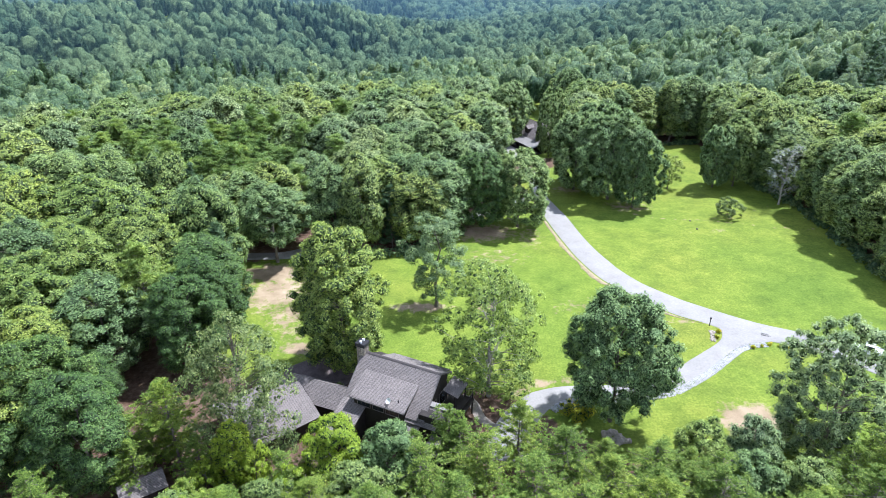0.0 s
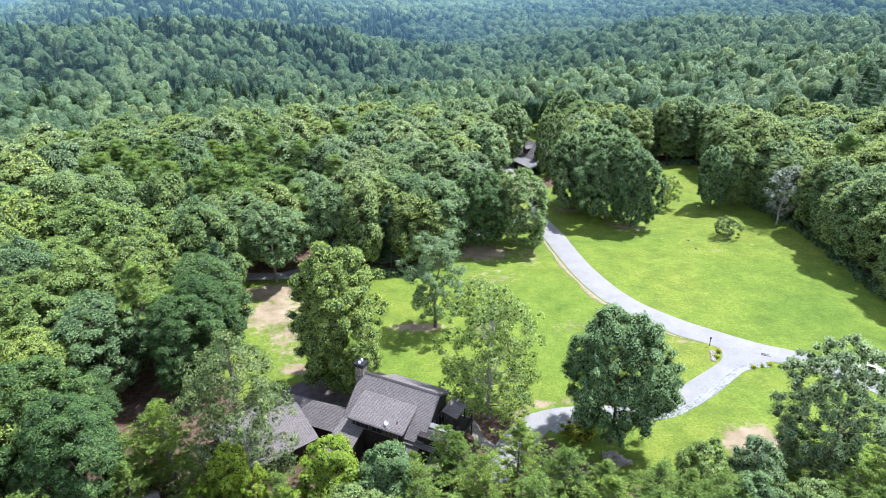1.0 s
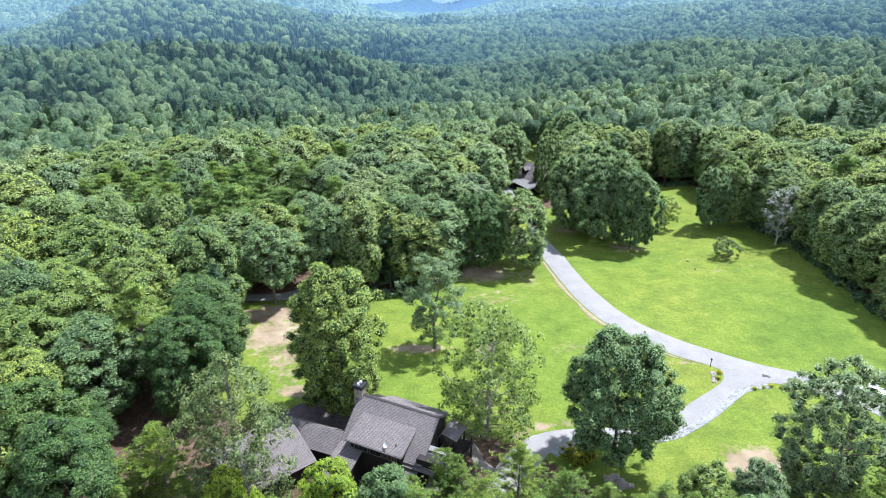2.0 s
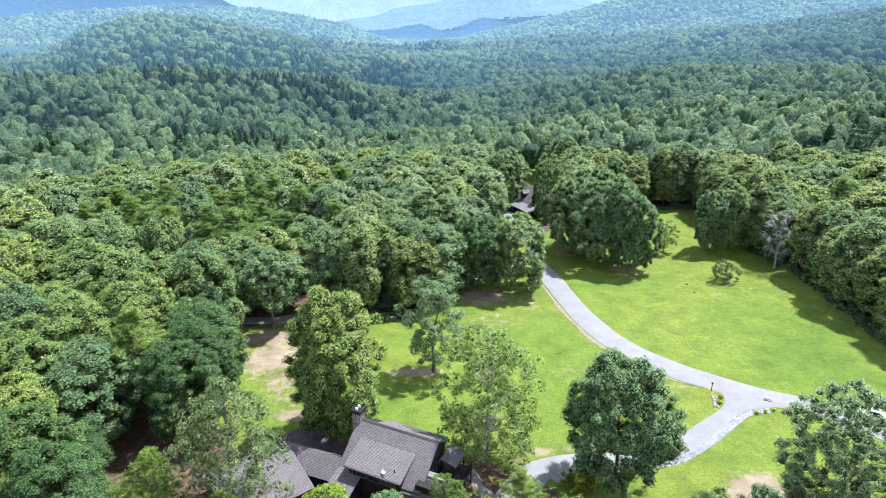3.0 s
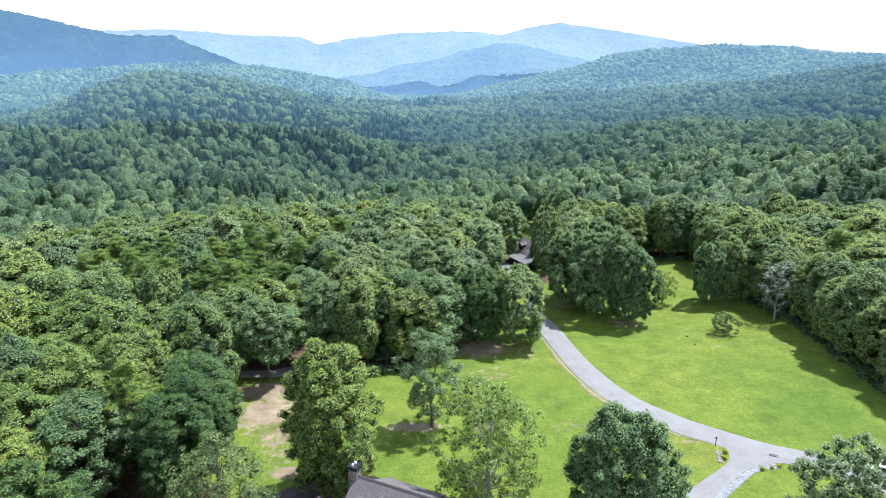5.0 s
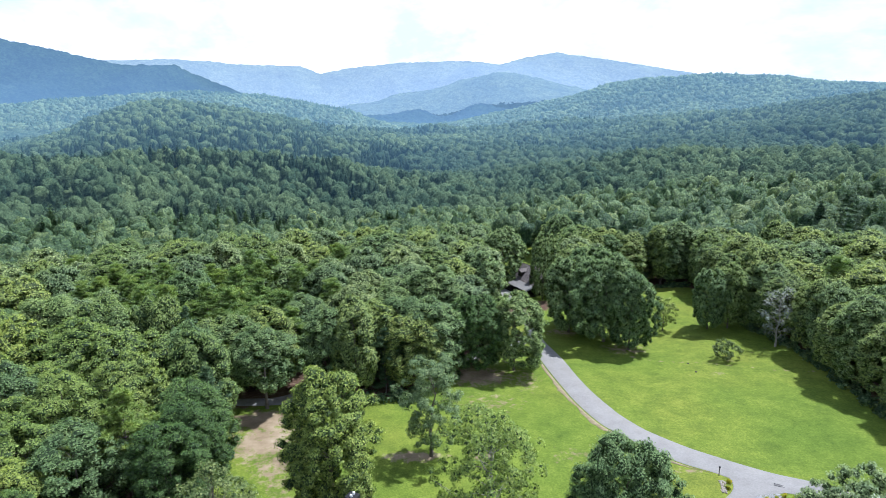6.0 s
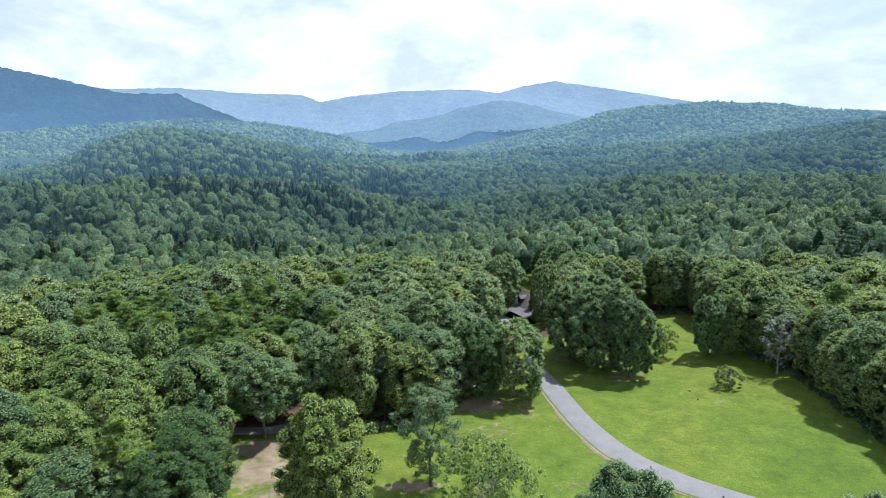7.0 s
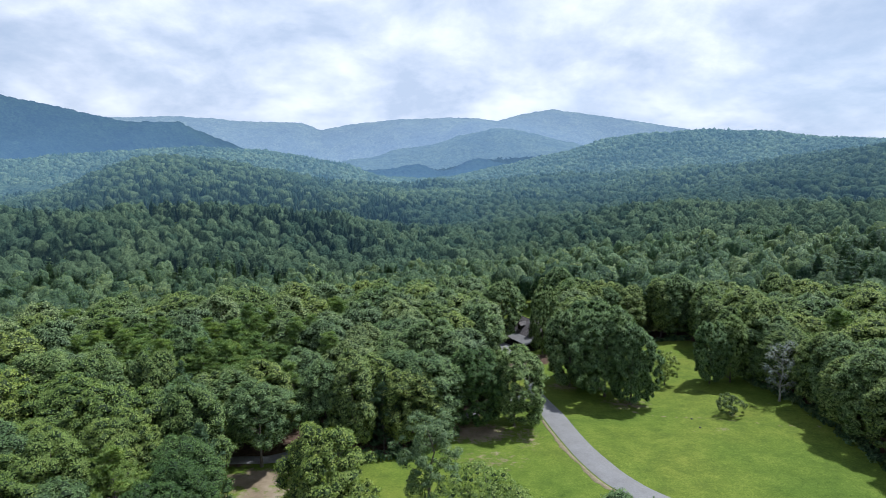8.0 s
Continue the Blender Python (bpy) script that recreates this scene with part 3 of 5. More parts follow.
strip("driveway", [(46.9, 92.4), (47.4, 90.6), (47.3, 88.9), (46.5, 87.2), (45, 85.7), (43.1, 84.3), (39.4, 81.7), (37, 79.9), (34, 78), (27.2, 76.2), (20.5, 76), (16.8, 75.6), (14.1, 74.7), (12.6, 73.9), (8.8, 70), (6.6, 65.5), (5.4, 61)],
      [(57.6, 85.6), (55.3, 85.8), (52.9, 85.6), (50, 85.3), (47.6, 84.2), (45, 82.1), (41.1, 78.9), (38.6, 77.1), (35.3, 75), (32.7, 74), (26.4, 73.2), (20.8, 73.3), (18.9, 73.2), (17, 72.1), (15.4, 70.8), (13, 67.4), (11.6, 64.2), (11, 60)],
      CONCRETE, "pale concrete driveway to the house", rise=0.045)
strip("gravel_lane", [(-75, 123.5), (-42, 121.5), (-33, 122.5), (-28, 128), (-22, 136), (-12, 140.3), (0, 140.0), (12, 147.5), (24.4, 158)],
      [(-75, 120.3), (-42, 118.3), (-31, 119.3), (-24.5, 126), (-19, 133), (-11, 137.2), (1, 136.8), (13, 144), (24.3, 153)],
      GRAVEL, "grey gravel lane along the edge of the woods", rise=0.035)
strip("far_drive", [(8, 212), (17, 213), (22.5, 206), (26, 198)], [(8, 209), (16, 208), (18.5, 203), (22, 193)], GRAVEL, "gravel turning place by the far house", rise=0.035)
# the worn earth verge between lane and lawn, ragged towards the grass
rs = np.random.RandomState(8)
EDGE = smooth_line([(24.6, 142.6), (25.9, 133.4), (27.2, 125.8), (28.5, 119.3), (30.6, 112.2), (32.3, 108.2), (34.6, 105.3), (36.3, 102.5), (39.3, 98.2), (42.1, 95.1), (45.6, 92.3)], 0.8)
across = np.gradient(EDGE, axis=0)
across = np.stack([-across[:, 1], across[:, 0]], 1) / np.hypot(across[:, 0], across[:, 1])[:, None]
across *= np.where(across[:, :1] > 0, -1, 1)
wide = 0.95 + 0.3 * np.sin(np.arange(len(EDGE)) * 0.37) + rs.uniform(-0.25, 0.25, len(EDGE))
wide *= np.clip(np.minimum(np.arange(len(EDGE)), np.arange(len(EDGE))[::-1]) / 10, 0.2, 1)
strip("verge", (EDGE + across * (0.25 + wide)[:, None]).tolist(), (EDGE + across * 0.3).tolist(), EARTH, "strip of bare tan earth along the edge of the lane", rise=0.03)
strip("garden_path", [(2.6, 73.6), (3.9, 71.4), (4.6, 68.6), (6.6, 66.2)], [(3.9, 74.2), (5.3, 71.8), (6.0, 69.2), (7.6, 67.4)], ROCK, "curving grey flagstone garden path beside the house", rise=0.03)

# ------------------------------------------------------------------ trees
def unit(v):
    return v / (np.linalg.norm(v, axis=-1, keepdims=True) + 1e-9)


def leaf_tris(rs, centre, normal, size, slim=1.0):
    """One pointed, slightly bent triangle a leaf, facing its normal, turned at random."""
    n = len(centre)
    t = unit(np.cross(normal, rs.normal(size=(n, 3))))
    b = np.cross(normal, t)
    s = (size * rs.uniform(0.6, 1.35, n))[:, None]
    w = s * slim
    return np.stack([centre - t * s * 0.6 - b * w * 0.4, centre + t * s * 0.6 - b * w * 0.4, centre + b * w * 0.75 + normal * s * 0.22], 1)


def envelope(u, widest=0.42):
    up = np.clip((u - widest) / (1 - widest), 0, 1)
    down = np.clip((widest - u) / widest, 0, 1)
    return np.sqrt(np.clip(np.where(u > widest, 1 - up ** 2.2, 1 - 0.6 * down ** 2), 0.02, 1))


def crown_clumps(rs, height, width, bottom, count, widest=0.42, hollow=0.4, low=0.9):
    u = rs.uniform(0.02, 0.97, count) ** low
    az = rs.uniform(0, math.tau, count)
    ph = rs.uniform(0, math.tau, 3)
    lobes = 1 + 0.16 * np.sin(3 * az + ph[0] + 3 * u) + 0.12 * np.sin(5 * az + ph[1] - 4 * u) + 0.1 * np.sin(2 * az + ph[2])
    rho = np.sqrt(rs.uniform(hollow ** 2, 0.92, count))
    r = 0.5 * width * envelope(u, widest) * lobes * rho
    z = bottom + (height - bottom) * u * (1 + 0.05 * np.sin(2 * az + ph[1]))
    return np.stack([r * np.cos(az), r * np.sin(az), z], 1)


OCTA = [Vector(v) for v in ((1, 0, 0), (0, 1, 0), (-1, 0, 0), (0, -1, 0), (0, 0, 1), (0, 0, -1))]
CORE_TRIS = np.array([[OCTA[k][:], OCTA[(k + 1) % 4][:], OCTA[e][:]] for k in range(4) for e in (4, 5)]) * 1.12


def crown_leaves(rs, clumps, radius, total, size, slim=1.0, flat=0.78, core=0.7, loose=0.55, dome=0.4):
    """Leaves on the outside of overlapping clumps, and a filler core within each clump, coloured dark as if in shade.
    """
    rad = radius * rs.uniform(0.7, 1.3, len(clumps))
    mid = np.array([0, 0, clumps[:, 2].mean() - 0.2 * np.ptp(clumps[:, 2])])
    squash = np.array([1, 1, flat])
    got, have = [], 0
    while have < total:
        k = rs.randint(0, len(clumps), total)
        d = unit(rs.normal(size=(total, 3)) + unit(clumps[k] - mid) * 0.5 + np.array([0, 0, 0.25]))
        p = clumps[k] + d * (rad[k] * rs.uniform(0.6, 1.2, total))[:, None] * squash
        a, b = (p / squash).astype(np.float32), (clumps / squash).astype(np.float32)
        gap = ((a * a).sum(1)[:, None] + (b * b).sum(1)[None] - 2 * a @ b.T) / (rad * rad).astype(np.float32)[None]
        gap[np.arange(total), k] = 9
        free = gap.min(1) > 0.6
        got.append((p[free], d[free]))
        have += int(free.sum())
    p, d = (np.concatenate(v)[:total] for v in zip(*got))
    out = unit(p - mid)
    n = unit(d * 0.7 + out * dome + rs.normal(size=(total, 3)) * loose + np.array([0, 0, 0.12]))
    soft = unit(d * 0.62 + out * 0.42 + rs.normal(size=(total, 3)) * 0.3 + np.array([0, 0, 0.62]))
    soft = unit(soft + n * np.clip(0.25 - (soft * n).sum(1, keepdims=True), 0, 2))
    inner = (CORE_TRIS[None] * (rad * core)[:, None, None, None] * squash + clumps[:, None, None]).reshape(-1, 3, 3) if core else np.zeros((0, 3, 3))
    return leaf_tris(rs, p, n, size, slim), inner, soft


def trunk_bm(rs, height, bottom, radius, clumps, limbs):
    bm = bmesh.new()
    pts = [Vector((0, 0, -0.4))]
    top = bottom + (height - bottom) * 0.72
    n = 6
    for k in range(1, n + 1):
        f = k / n
        pts.append(Vector((rs.normal() * 0.12 * f * 3, rs.normal() * 0.12 * f * 3, top * f)))
    for k in range(n):
        tube(bm, pts[k], pts[k + 1], radius * (1 - 0.8 * k / n) * (1.35 if k == 0 else 1), radius * (1 - 0.8 * (k + 1) / n), 8)
    for c in clumps[rs.choice(len(clumps), min(limbs, len(clumps)), replace=False)]:
        z0 = max(bottom * 0.75, min(top * 0.97, c[2] - 0.55 * math.hypot(c[0], c[1])))
        f = z0 / top * n
        i = min(int(f), n - 1)
        a = pts[i].lerp(pts[i + 1], f - i)
        mid = a.lerp(Vector(c), 0.5) + Vector((0, 0, 0.3))
        r = radius * 0.34 * (1 - 0.5 * z0 / top)
        tube(bm, a, mid, r, r * 0.62, 5)
        tube(bm, mid, Vector(c), r * 0.62, r * 0.2, 5)
    return bm


def bm_mesh(name, bm, mat):
    me = bpy.data.meshes.new(name)
    bm.to_mesh(me)
    bm.free()
    me.materials.append(mat)
    return me


def broadleaf(seed, height, width, bottom, clumps, leaves, size, radius, mat, bark=BARK, limbs=16, widest=0.42, hollow=0.4, slim=0.85, core=0.7, low=0.9):
    """The trunk mesh and the crown mesh of one broadleaved tree."""
    rs = np.random.RandomState(seed)
    c = crown_clumps(rs, height, width, bottom, clumps, widest, hollow, low)
    quads, inner, soft = crown_leaves(rs, c, radius, leaves, size, slim, core=core)
    return (bm_mesh("trunk", trunk_bm(rs, height, bottom, 0.016 * height, c, limbs), bark), leaf_mesh("crown", quads, inner, mat, soft=soft), height, width)


def pine(seed, height, width, bottom, whorls, needles, size, mat, bark=BARK, taper=1.0, slim=0.1):
    """An open pine: whorls of upswept limbs that carry flat sprays of needle tufts."""
    rs = np.random.RandomState(seed)
    sprays, bm = [], bmesh.new()
    lean = rs.normal(size=2) * 0.25
    for k in range(8):
        f0, f1 = k / 8, (k + 1) / 8
        tube(bm, (lean[0] * f0, lean[1] * f0, -0.3 + height * f0), (lean[0] * f1, lean[1] * f1, height * f1), 0.16 * (1.05 - f0), 0.16 * (1.05 - f1), 7)
    for k in range(whorls):
        u = (k + rs.uniform(0.2, 0.8)) / whorls
        z = bottom + (height - bottom) * u
        reach = 0.5 * width * (1 - u ** 1.6) ** (0.75 * taper) * (0.75 + 0.25 * math.sin(7 * u + seed)) + 0.3
        for j in range(rs.randint(4, 7)):
            a, ln = rs.uniform(0, math.tau), reach * rs.uniform(0.5, 1.2)
            base = Vector((lean[0] * u, lean[1] * u, z))
            tip = base + Vector((math.cos(a) * ln, math.sin(a) * ln, ln * rs.uniform(0.1, 0.45)))
            tube(bm, base, tip, 0.045, 0.012, 4)
            for s in np.linspace(0.35, 1.05, max(3, int(ln / 0.42))):
                side = rs.uniform(-0.35, 0.35) * ln * s
                p = base.lerp(tip, s)
                sprays.append((p.x - math.sin(a) * side, p.y + math.cos(a) * side, p.z + rs.uniform(-0.1, 0.2)))
    # tufts: needles that radiate from each point of a spray
    c = np.array(sprays)
    tufts = needles // 9
    hub = c[rs.randint(0, len(c), tufts)] + rs.normal(size=(tufts, 3)) * np.array([0.16, 0.16, 0.07])
    k = np.repeat(np.arange(tufts), 9)
    d = unit(rs.normal(size=(len(k), 3)) * np.array([1, 1, 0.7]) + np.array([0, 0, 0.35]))
    side = unit(np.cross(d, rs.normal(size=(len(k), 3))))
    face = np.cross(side, d)
    face *= np.where(face[:, 2:3] < 0, -1, 1)
    side = np.cross(d, face)
    length = (size * rs.uniform(0.6, 1.3, len(k)))[:, None]
    tri = np.stack([hub[k] - side * length * slim, hub[k] + side * length * slim, hub[k] + d * length], 1)
    soft = unit(face * 0.9 + d * 0.35 + unit(hub[k] * np.array([1, 1, 0.0]) + 1e-6) * 0.3 + np.array([0, 0, 0.45]))
    return (bm_mesh("trunk", bm, bark), leaf_mesh("crown", tri, np.zeros((0, 3, 3)), mat, soft=soft), height, width)


def plant(name, kit, x, y, label, height=None, width=None, turn=0.0, category="tree", group="", mat=None):
    """Stands a tree at a place, scaled to its height and width."""
    trunk, crown, h, w = kit
    sz = (height or h) / h
    sx = (width or w) / w
    root = tagged(new(name), label, category, group)
    root.matrix_basis = pose(x, y, float(land(x, y)), 0, 0, turn) @ Matrix.Diagonal((sx, sx, sz, 1))
    for key, data in (("trunk", trunk), ("crown", crown)):
        ob = new(key, data)
        ob.parent = root
        if mat and key == "crown":
            ob.material_slots[0].link = "OBJECT"
            ob.material_slots[0].material = mat
    return root


rnd = random.Random(7)
# lawn trees, each with its own habit
KIT_MAPLE = broadleaf(11, 22, 14.5, 1.6, 520, 46000, 0.22, 0.92, LEAF_MAPLE, widest=0.38, hollow=0.42, core=0.74, low=1.05)
KIT_SLIM = broadleaf(12, 18, 10, 3.0, 150, 17000, 0.21, 0.75, LEAF_PALE, BARK, widest=0.6, hollow=0.3, core=0.3)
KIT_OPEN = broadleaf(13, 20, 15, 1.8, 380, 25000, 0.21, 0.75, LEAF_MAPLE, BARK_PALE, limbs=60, widest=0.42, hollow=0.4, core=0.35)
KIT_OAK = broadleaf(14, 20, 16.5, 3.6, 450, 42000, 0.22, 0.95, LEAF_OAK, widest=0.46, hollow=0.4, core=0.74, low=0.85)
KIT_ASH = broadleaf(15, 20, 16, 0.6, 420, 40000, 0.21, 0.85, LEAF_PALE, BARK, limbs=40, widest=0.3, hollow=0.5, core=0.6, low=1.4)
KIT_GROVE = broadleaf(10, 20, 16.5, 1.7, 480, 30000, 0.27, 0.95, LEAF_OAK, widest=0.5, hollow=0.68, core=0.76)
KIT_LANE = broadleaf(9, 18, 12, 5.6, 230, 17000, 0.23, 0.95, LEAF_OAK, widest=0.5, hollow=0.6, core=0.7)
KIT_SMALL = broadleaf(16, 8, 6, 1.4, 70, 7000, 0.16, 0.5, LEAF_LIGHT, core=0.4)
KIT_BUSHY = broadleaf(17, 5, 7, 0.7, 70, 4500, 0.2, 0.5, LEAF_PALE, limbs=24, core=0.4)
KIT_WOOD = [broadleaf(20 + k, 19, 12, 3.0, 330, 19000, 0.25, 1.08, m, widest=0.5, hollow=0.7, core=0.76)
            for k, m in enumerate((LEAF_OAK, LEAF_OAK, LEAF_FRESH, LEAF_FRESH, LEAF_PALE))]
KIT_BACK = [broadleaf(60 + k, 19, 12, 4.0, 190, 10000, 0.33, 1.3, m, widest=0.55, hollow=0.72, core=0.76, limbs=5)
            for k, m in enumerate((LEAF_OAK, LEAF_LIGHT, LEAF_PALE))]
KIT_EDGE = [broadleaf(30 + k, 19, 12, 2.0, 320, 19000, 0.26, 1.1, m, widest=0.48, hollow=0.7, core=0.76) for k, m in enumerate((LEAF_OAK, LEAF_LIGHT))]
KIT_NEAR = [broadleaf(50 + k, 20, 13, 2.0, 400, 34000, 0.2, 0.95, m, widest=0.45, hollow=0.62, core=0.66)
            for k, m in enumerate((LEAF_DEEP, LEAF_OAK, LEAF_FRESH, LEAF_FRESH))]
KIT_HICKORY = broadleaf(18, 20, 13, 2.2, 250, 21000, 0.2, 0.85, LEAF_HICKORY, widest=0.5, hollow=0.4, core=0.3, limbs=60)
KIT_DENSE = broadleaf(19, 10, 7.5, 0.6, 200, 17000, 0.17, 0.62, LEAF_YELLOW, widest=0.4, hollow=0.5, core=0.7)
KIT_PINE = [pine(40 + k, 15, 9, 1.0, 18, 28000, 0.27, LEAF_PINE, slim=0.15) for k in range(3)]
KIT_WPINE = [pine(44 + k, 20, 12, 10, 14, 16000, 0.6, LEAF_OLIVE, slim=0.15) for k in range(2)]
KIT_HEMLOCK = pine(47, 17, 7.5, 1.0, 20, 12000, 0.5, LEAF_DARK, slim=0.16)
KIT_DEAD = broadleaf(48, 16, 9, 3, 50, 2500, 0.25, 1.0, LEAF_GREY, BARK_PALE, limbs=48, core=0)

LAWN_TREES = "trees on the lawn"
plant("maple_tree", KIT_MAPLE, -15.4, 81.5, "tall full maple with yellow-green leaves behind the house", 23.5, 14.4, 20, group=LAWN_TREES)
plant("young_oak_tree", KIT_SLIM, -1.2, 98.8, "slim pale green tree with bare lower trunk on the lawn", 18.2, 10.5, 0, group=LAWN_TREES)
plant("poplar_tree", KIT_OPEN, 6.8, 73.6, "open airy light green tree beside the house", 21.5, 15, 0, group=LAWN_TREES)
plant("oak_tree", KIT_OAK, 23.4, 68.2, "broad dense dark green oak beside the driveway", 20.0, 14.6, 0, group=LAWN_TREES)
plant("ash_tree", KIT_ASH, 49.0, 61.3, "silvery green tree clothed low by the lane junction", 19.4, 13.8, 0, group=LAWN_TREES)
for x, y, h, w, t, m in ((9.0, 136, 17.6, 13.5, 0, LEAF_DEEP), (17.6, 135.5, 18.2, 14, 80, LEAF_OAK)):
    plant("oak_tree", KIT_GROVE, x, y, "round leafy oak beside the concrete lane", h, w, t, group=LAWN_TREES, mat=m)
for x, y, h, w, t in ((35.4, 160, 20.5, 14, 10), (43.0, 153.0, 23.5, 16.5, 120), (41.5, 166, 21.5, 15, 200), (48.0, 147.5, 20.0, 11.5, 260)):
    plant("oak_tree", KIT_GROVE, x, y, "great spreading oak in a grove on the meadow", h, w, t, group="oak grove on the meadow")
plant("oak_tree", KIT_GROVE, 22.3, 208, "round dark green oak beside the far house", 20, 14, 60, group=LAWN_TREES)
plant("oak_tree", KIT_GROVE, 33.0, 189, "tall narrow oak in front of the far house", 21, 9.0, 160, group=LAWN_TREES)
plant("sapling", KIT_SMALL, 61.2, 160.8, "small light green sapling on the meadow", 9.5, 6.5, group=LAWN_TREES)
for x, y, h, w, t in ((73, 160, 16.5, 9.5, 0), (78.5, 160, 17.5, 10, 90)):
    plant("oak_tree", KIT_GROVE, x, y, "dense dark tree clothed to the ground on the meadow", h, w, t, group="pair of meadow trees")
plant("oak_tree", KIT_LANE, -34.8, 117.0, "tall oak with a bare lower trunk beside the gravel lane", 17, 13, 40, group=LAWN_TREES)
plant("crab_apple_tree", KIT_BUSHY, 68.4, 138.7, "low spreading grey-green fruit tree on the meadow", 4.7, 6.2, group=LAWN_TREES, mat=LEAF_HICKORY)

plant("dead_tree", KIT_DEAD, 83.6, 145, "bare grey dying tree at the edge of the woods", 15.5, 8.5, 40)

# trees close to the house and along the foreground
plant("hickory_tree", KIT_HICKORY, -24.6, 60.2, "tall dark green hickory in front of the garage", 21.0, 12.5, 130)
for x, y, h, w, t in ((-42.5, 56.5, 16, 11, 0), (-50.5, 62.5, 17, 11.5, 60), (-55, 53, 15, 12, 160)):
    plant("oak_tree", KIT_NEAR[0], x, y, "tall leafy oak at the edge of the woods", h, w, t, group="trees by the garage")
for x, y, h, w, t in ((-38.5, 79.8, 16.5, 10.5, 30), (-50, 71.5, 9, 8, 10)):
    plant("oak_tree", KIT_NEAR[0], x, y, "shaded deep green oak behind the garage", h, w, t, group="trees by the garage")
PINES = "pines below the house"
for i, (x, y, h, w) in enumerate((
        (0.9, 58.6, 11.6, 6.0),
        (-33.3, 59.4, 14.5, 8), (-28, 49.5, 8.6, 6), (-18.5, 53.5, 8.3, 6.2), (2, 57.5, 9.6, 7.2), (9.5, 59.5, 11.2, 8), (5, 52.5, 12.6, 8),
        (14.5, 55.5, 10.7, 8), (19.5, 56.5, 7.8, 5.9), (24, 53, 10.8, 8.1), (-3.4, 58.4, 7.6, 4.5), (28.5, 54, 8.5, 6.4), (49.5, 51, 14.2, 8.5),
        (44.5, 46.5, 12.6, 9), (-24, 49.5, 7.6, 6), (-43, 47.5, 11.6, 8), (10, 49, 13.1, 9), (18, 49, 12.6, 9), (-2.5, 51.5, 11.6, 8),
        (-14, 47.5, 11, 8), (-22, 44.5, 12.6, 8), (-26.5, 43.5, 12.6, 8), (-7, 45, 12.6, 8.5), (1, 46, 13.1, 8.5), (13.5, 44, 14.2, 9),
        (22, 44.5, 14.2, 9), (6, 42.5, 13.7, 9), (29, 47, 12.1, 9), (-38, 42, 12.6, 9), (36, 43.5, 12.6, 9), (54, 46, 12.6, 9),
        (52, 56, 9.5, 6), (-36.5, 55, 9, 6), (-36, 62, 12, 8), (-38.5, 58.5, 10, 8), (-29.5, 57, 8, 6), (30, 50, 11.6, 8), (23, 48, 11.6, 8), (39, 46, 10.5, 7.9), (-17, 44, 11.6, 8),
        (46, 52, 10.5, 7))):
    plant("pine_tree", KIT_PINE[i % 3], x, y, "open olive-green pine with thin feathery branches", h * 0.94, w * 1.22, 47 * i, group=PINES)
plant("young_maple_tree", KIT_DENSE, -12.8, 55.6, "small dense bright yellow-green tree in front of the house", 10.6, 8.2, 0, group="bright saplings")
plant("young_maple_tree", KIT_DENSE, -24.6, 55.6, "fresh green bushy sapling in front of the garage", 10.2, 5.6, 0, group="bright saplings")
for x, y, h, w, t in ((-21.8, 54.3, 8.6, 4.2, 90), (-16.8, 51.5, 7.5, 5, 200), (-27.5, 53.2, 7, 4, 150)):
    plant("young_maple_tree", KIT_SMALL, x, y, "slender fresh green sapling in front of the garage", h, w, t, group="bright saplings", mat=LEAF_YELLOW)
for x, y, h, w, t, m in ((-6.0, 54.6, 10.6, 8.0, 0, LEAF_DOGWOOD), (-9, 49.5, 9.5, 8, 50, LEAF_LIGHT), (31.5, 57.5, 8.5, 6.5, 90, LEAF_FRESH), (36.8, 56.0, 9.8, 6, 200, LEAF_PALE), (34.0, 51.0, 9.5, 7, 260, LEAF_DOGWOOD),
                         (40, 50, 9, 7, 300, LEAF_LIGHT), (-28.5, 47, 8, 7, 10, LEAF_LIGHT), (-19, 49, 8, 6, 70, LEAF_LIGHT)):
    plant("dogwood_tree", KIT_DENSE, x, y, "bushy grey-green tree among the pines", h, w, t, group="understorey trees", mat=m)


# the woods: one by one where they stand near
def woods(x, y):
    """Where trees grow: off the lawn, lanes, buildings and yards."""
    d = -np.maximum(inside(x, y, LAWN), inside(x, y, CLEARING))
    lane = inside(x, y, [(-80, 125), (-42, 122.5), (-33, 123.5), (-23, 137.5), (-12, 141.5), (0, 141.3), (14, 150), (17, 209), (24, 209), (36, 190), (30, 150),
                         (13, 143), (1, 135.8), (-11, 136.2), (-18, 132), (-23.5, 125.5), (-30, 118.5), (-42, 117.3), (-80, 119)])
    house = inside(x, y, [(-44, 46), (-36, 75), (-31, 92), (-20, 90), (5, 85), (110, 85), (80, 40), (-44, 30)])
    glade = np.hypot((np.asarray(x) + 43) / 11, (np.asarray(y) - 73.5) / 7.5) > 1
    yard = (np.asarray(x) < -54) | (np.asarray(x) > 0) | (np.asarray(y) > 74)
    return (d > 2.6) & (lane < -2.2) & (house < -1.0) & glade & yard


spots = []
rs = np.random.RandomState(5)
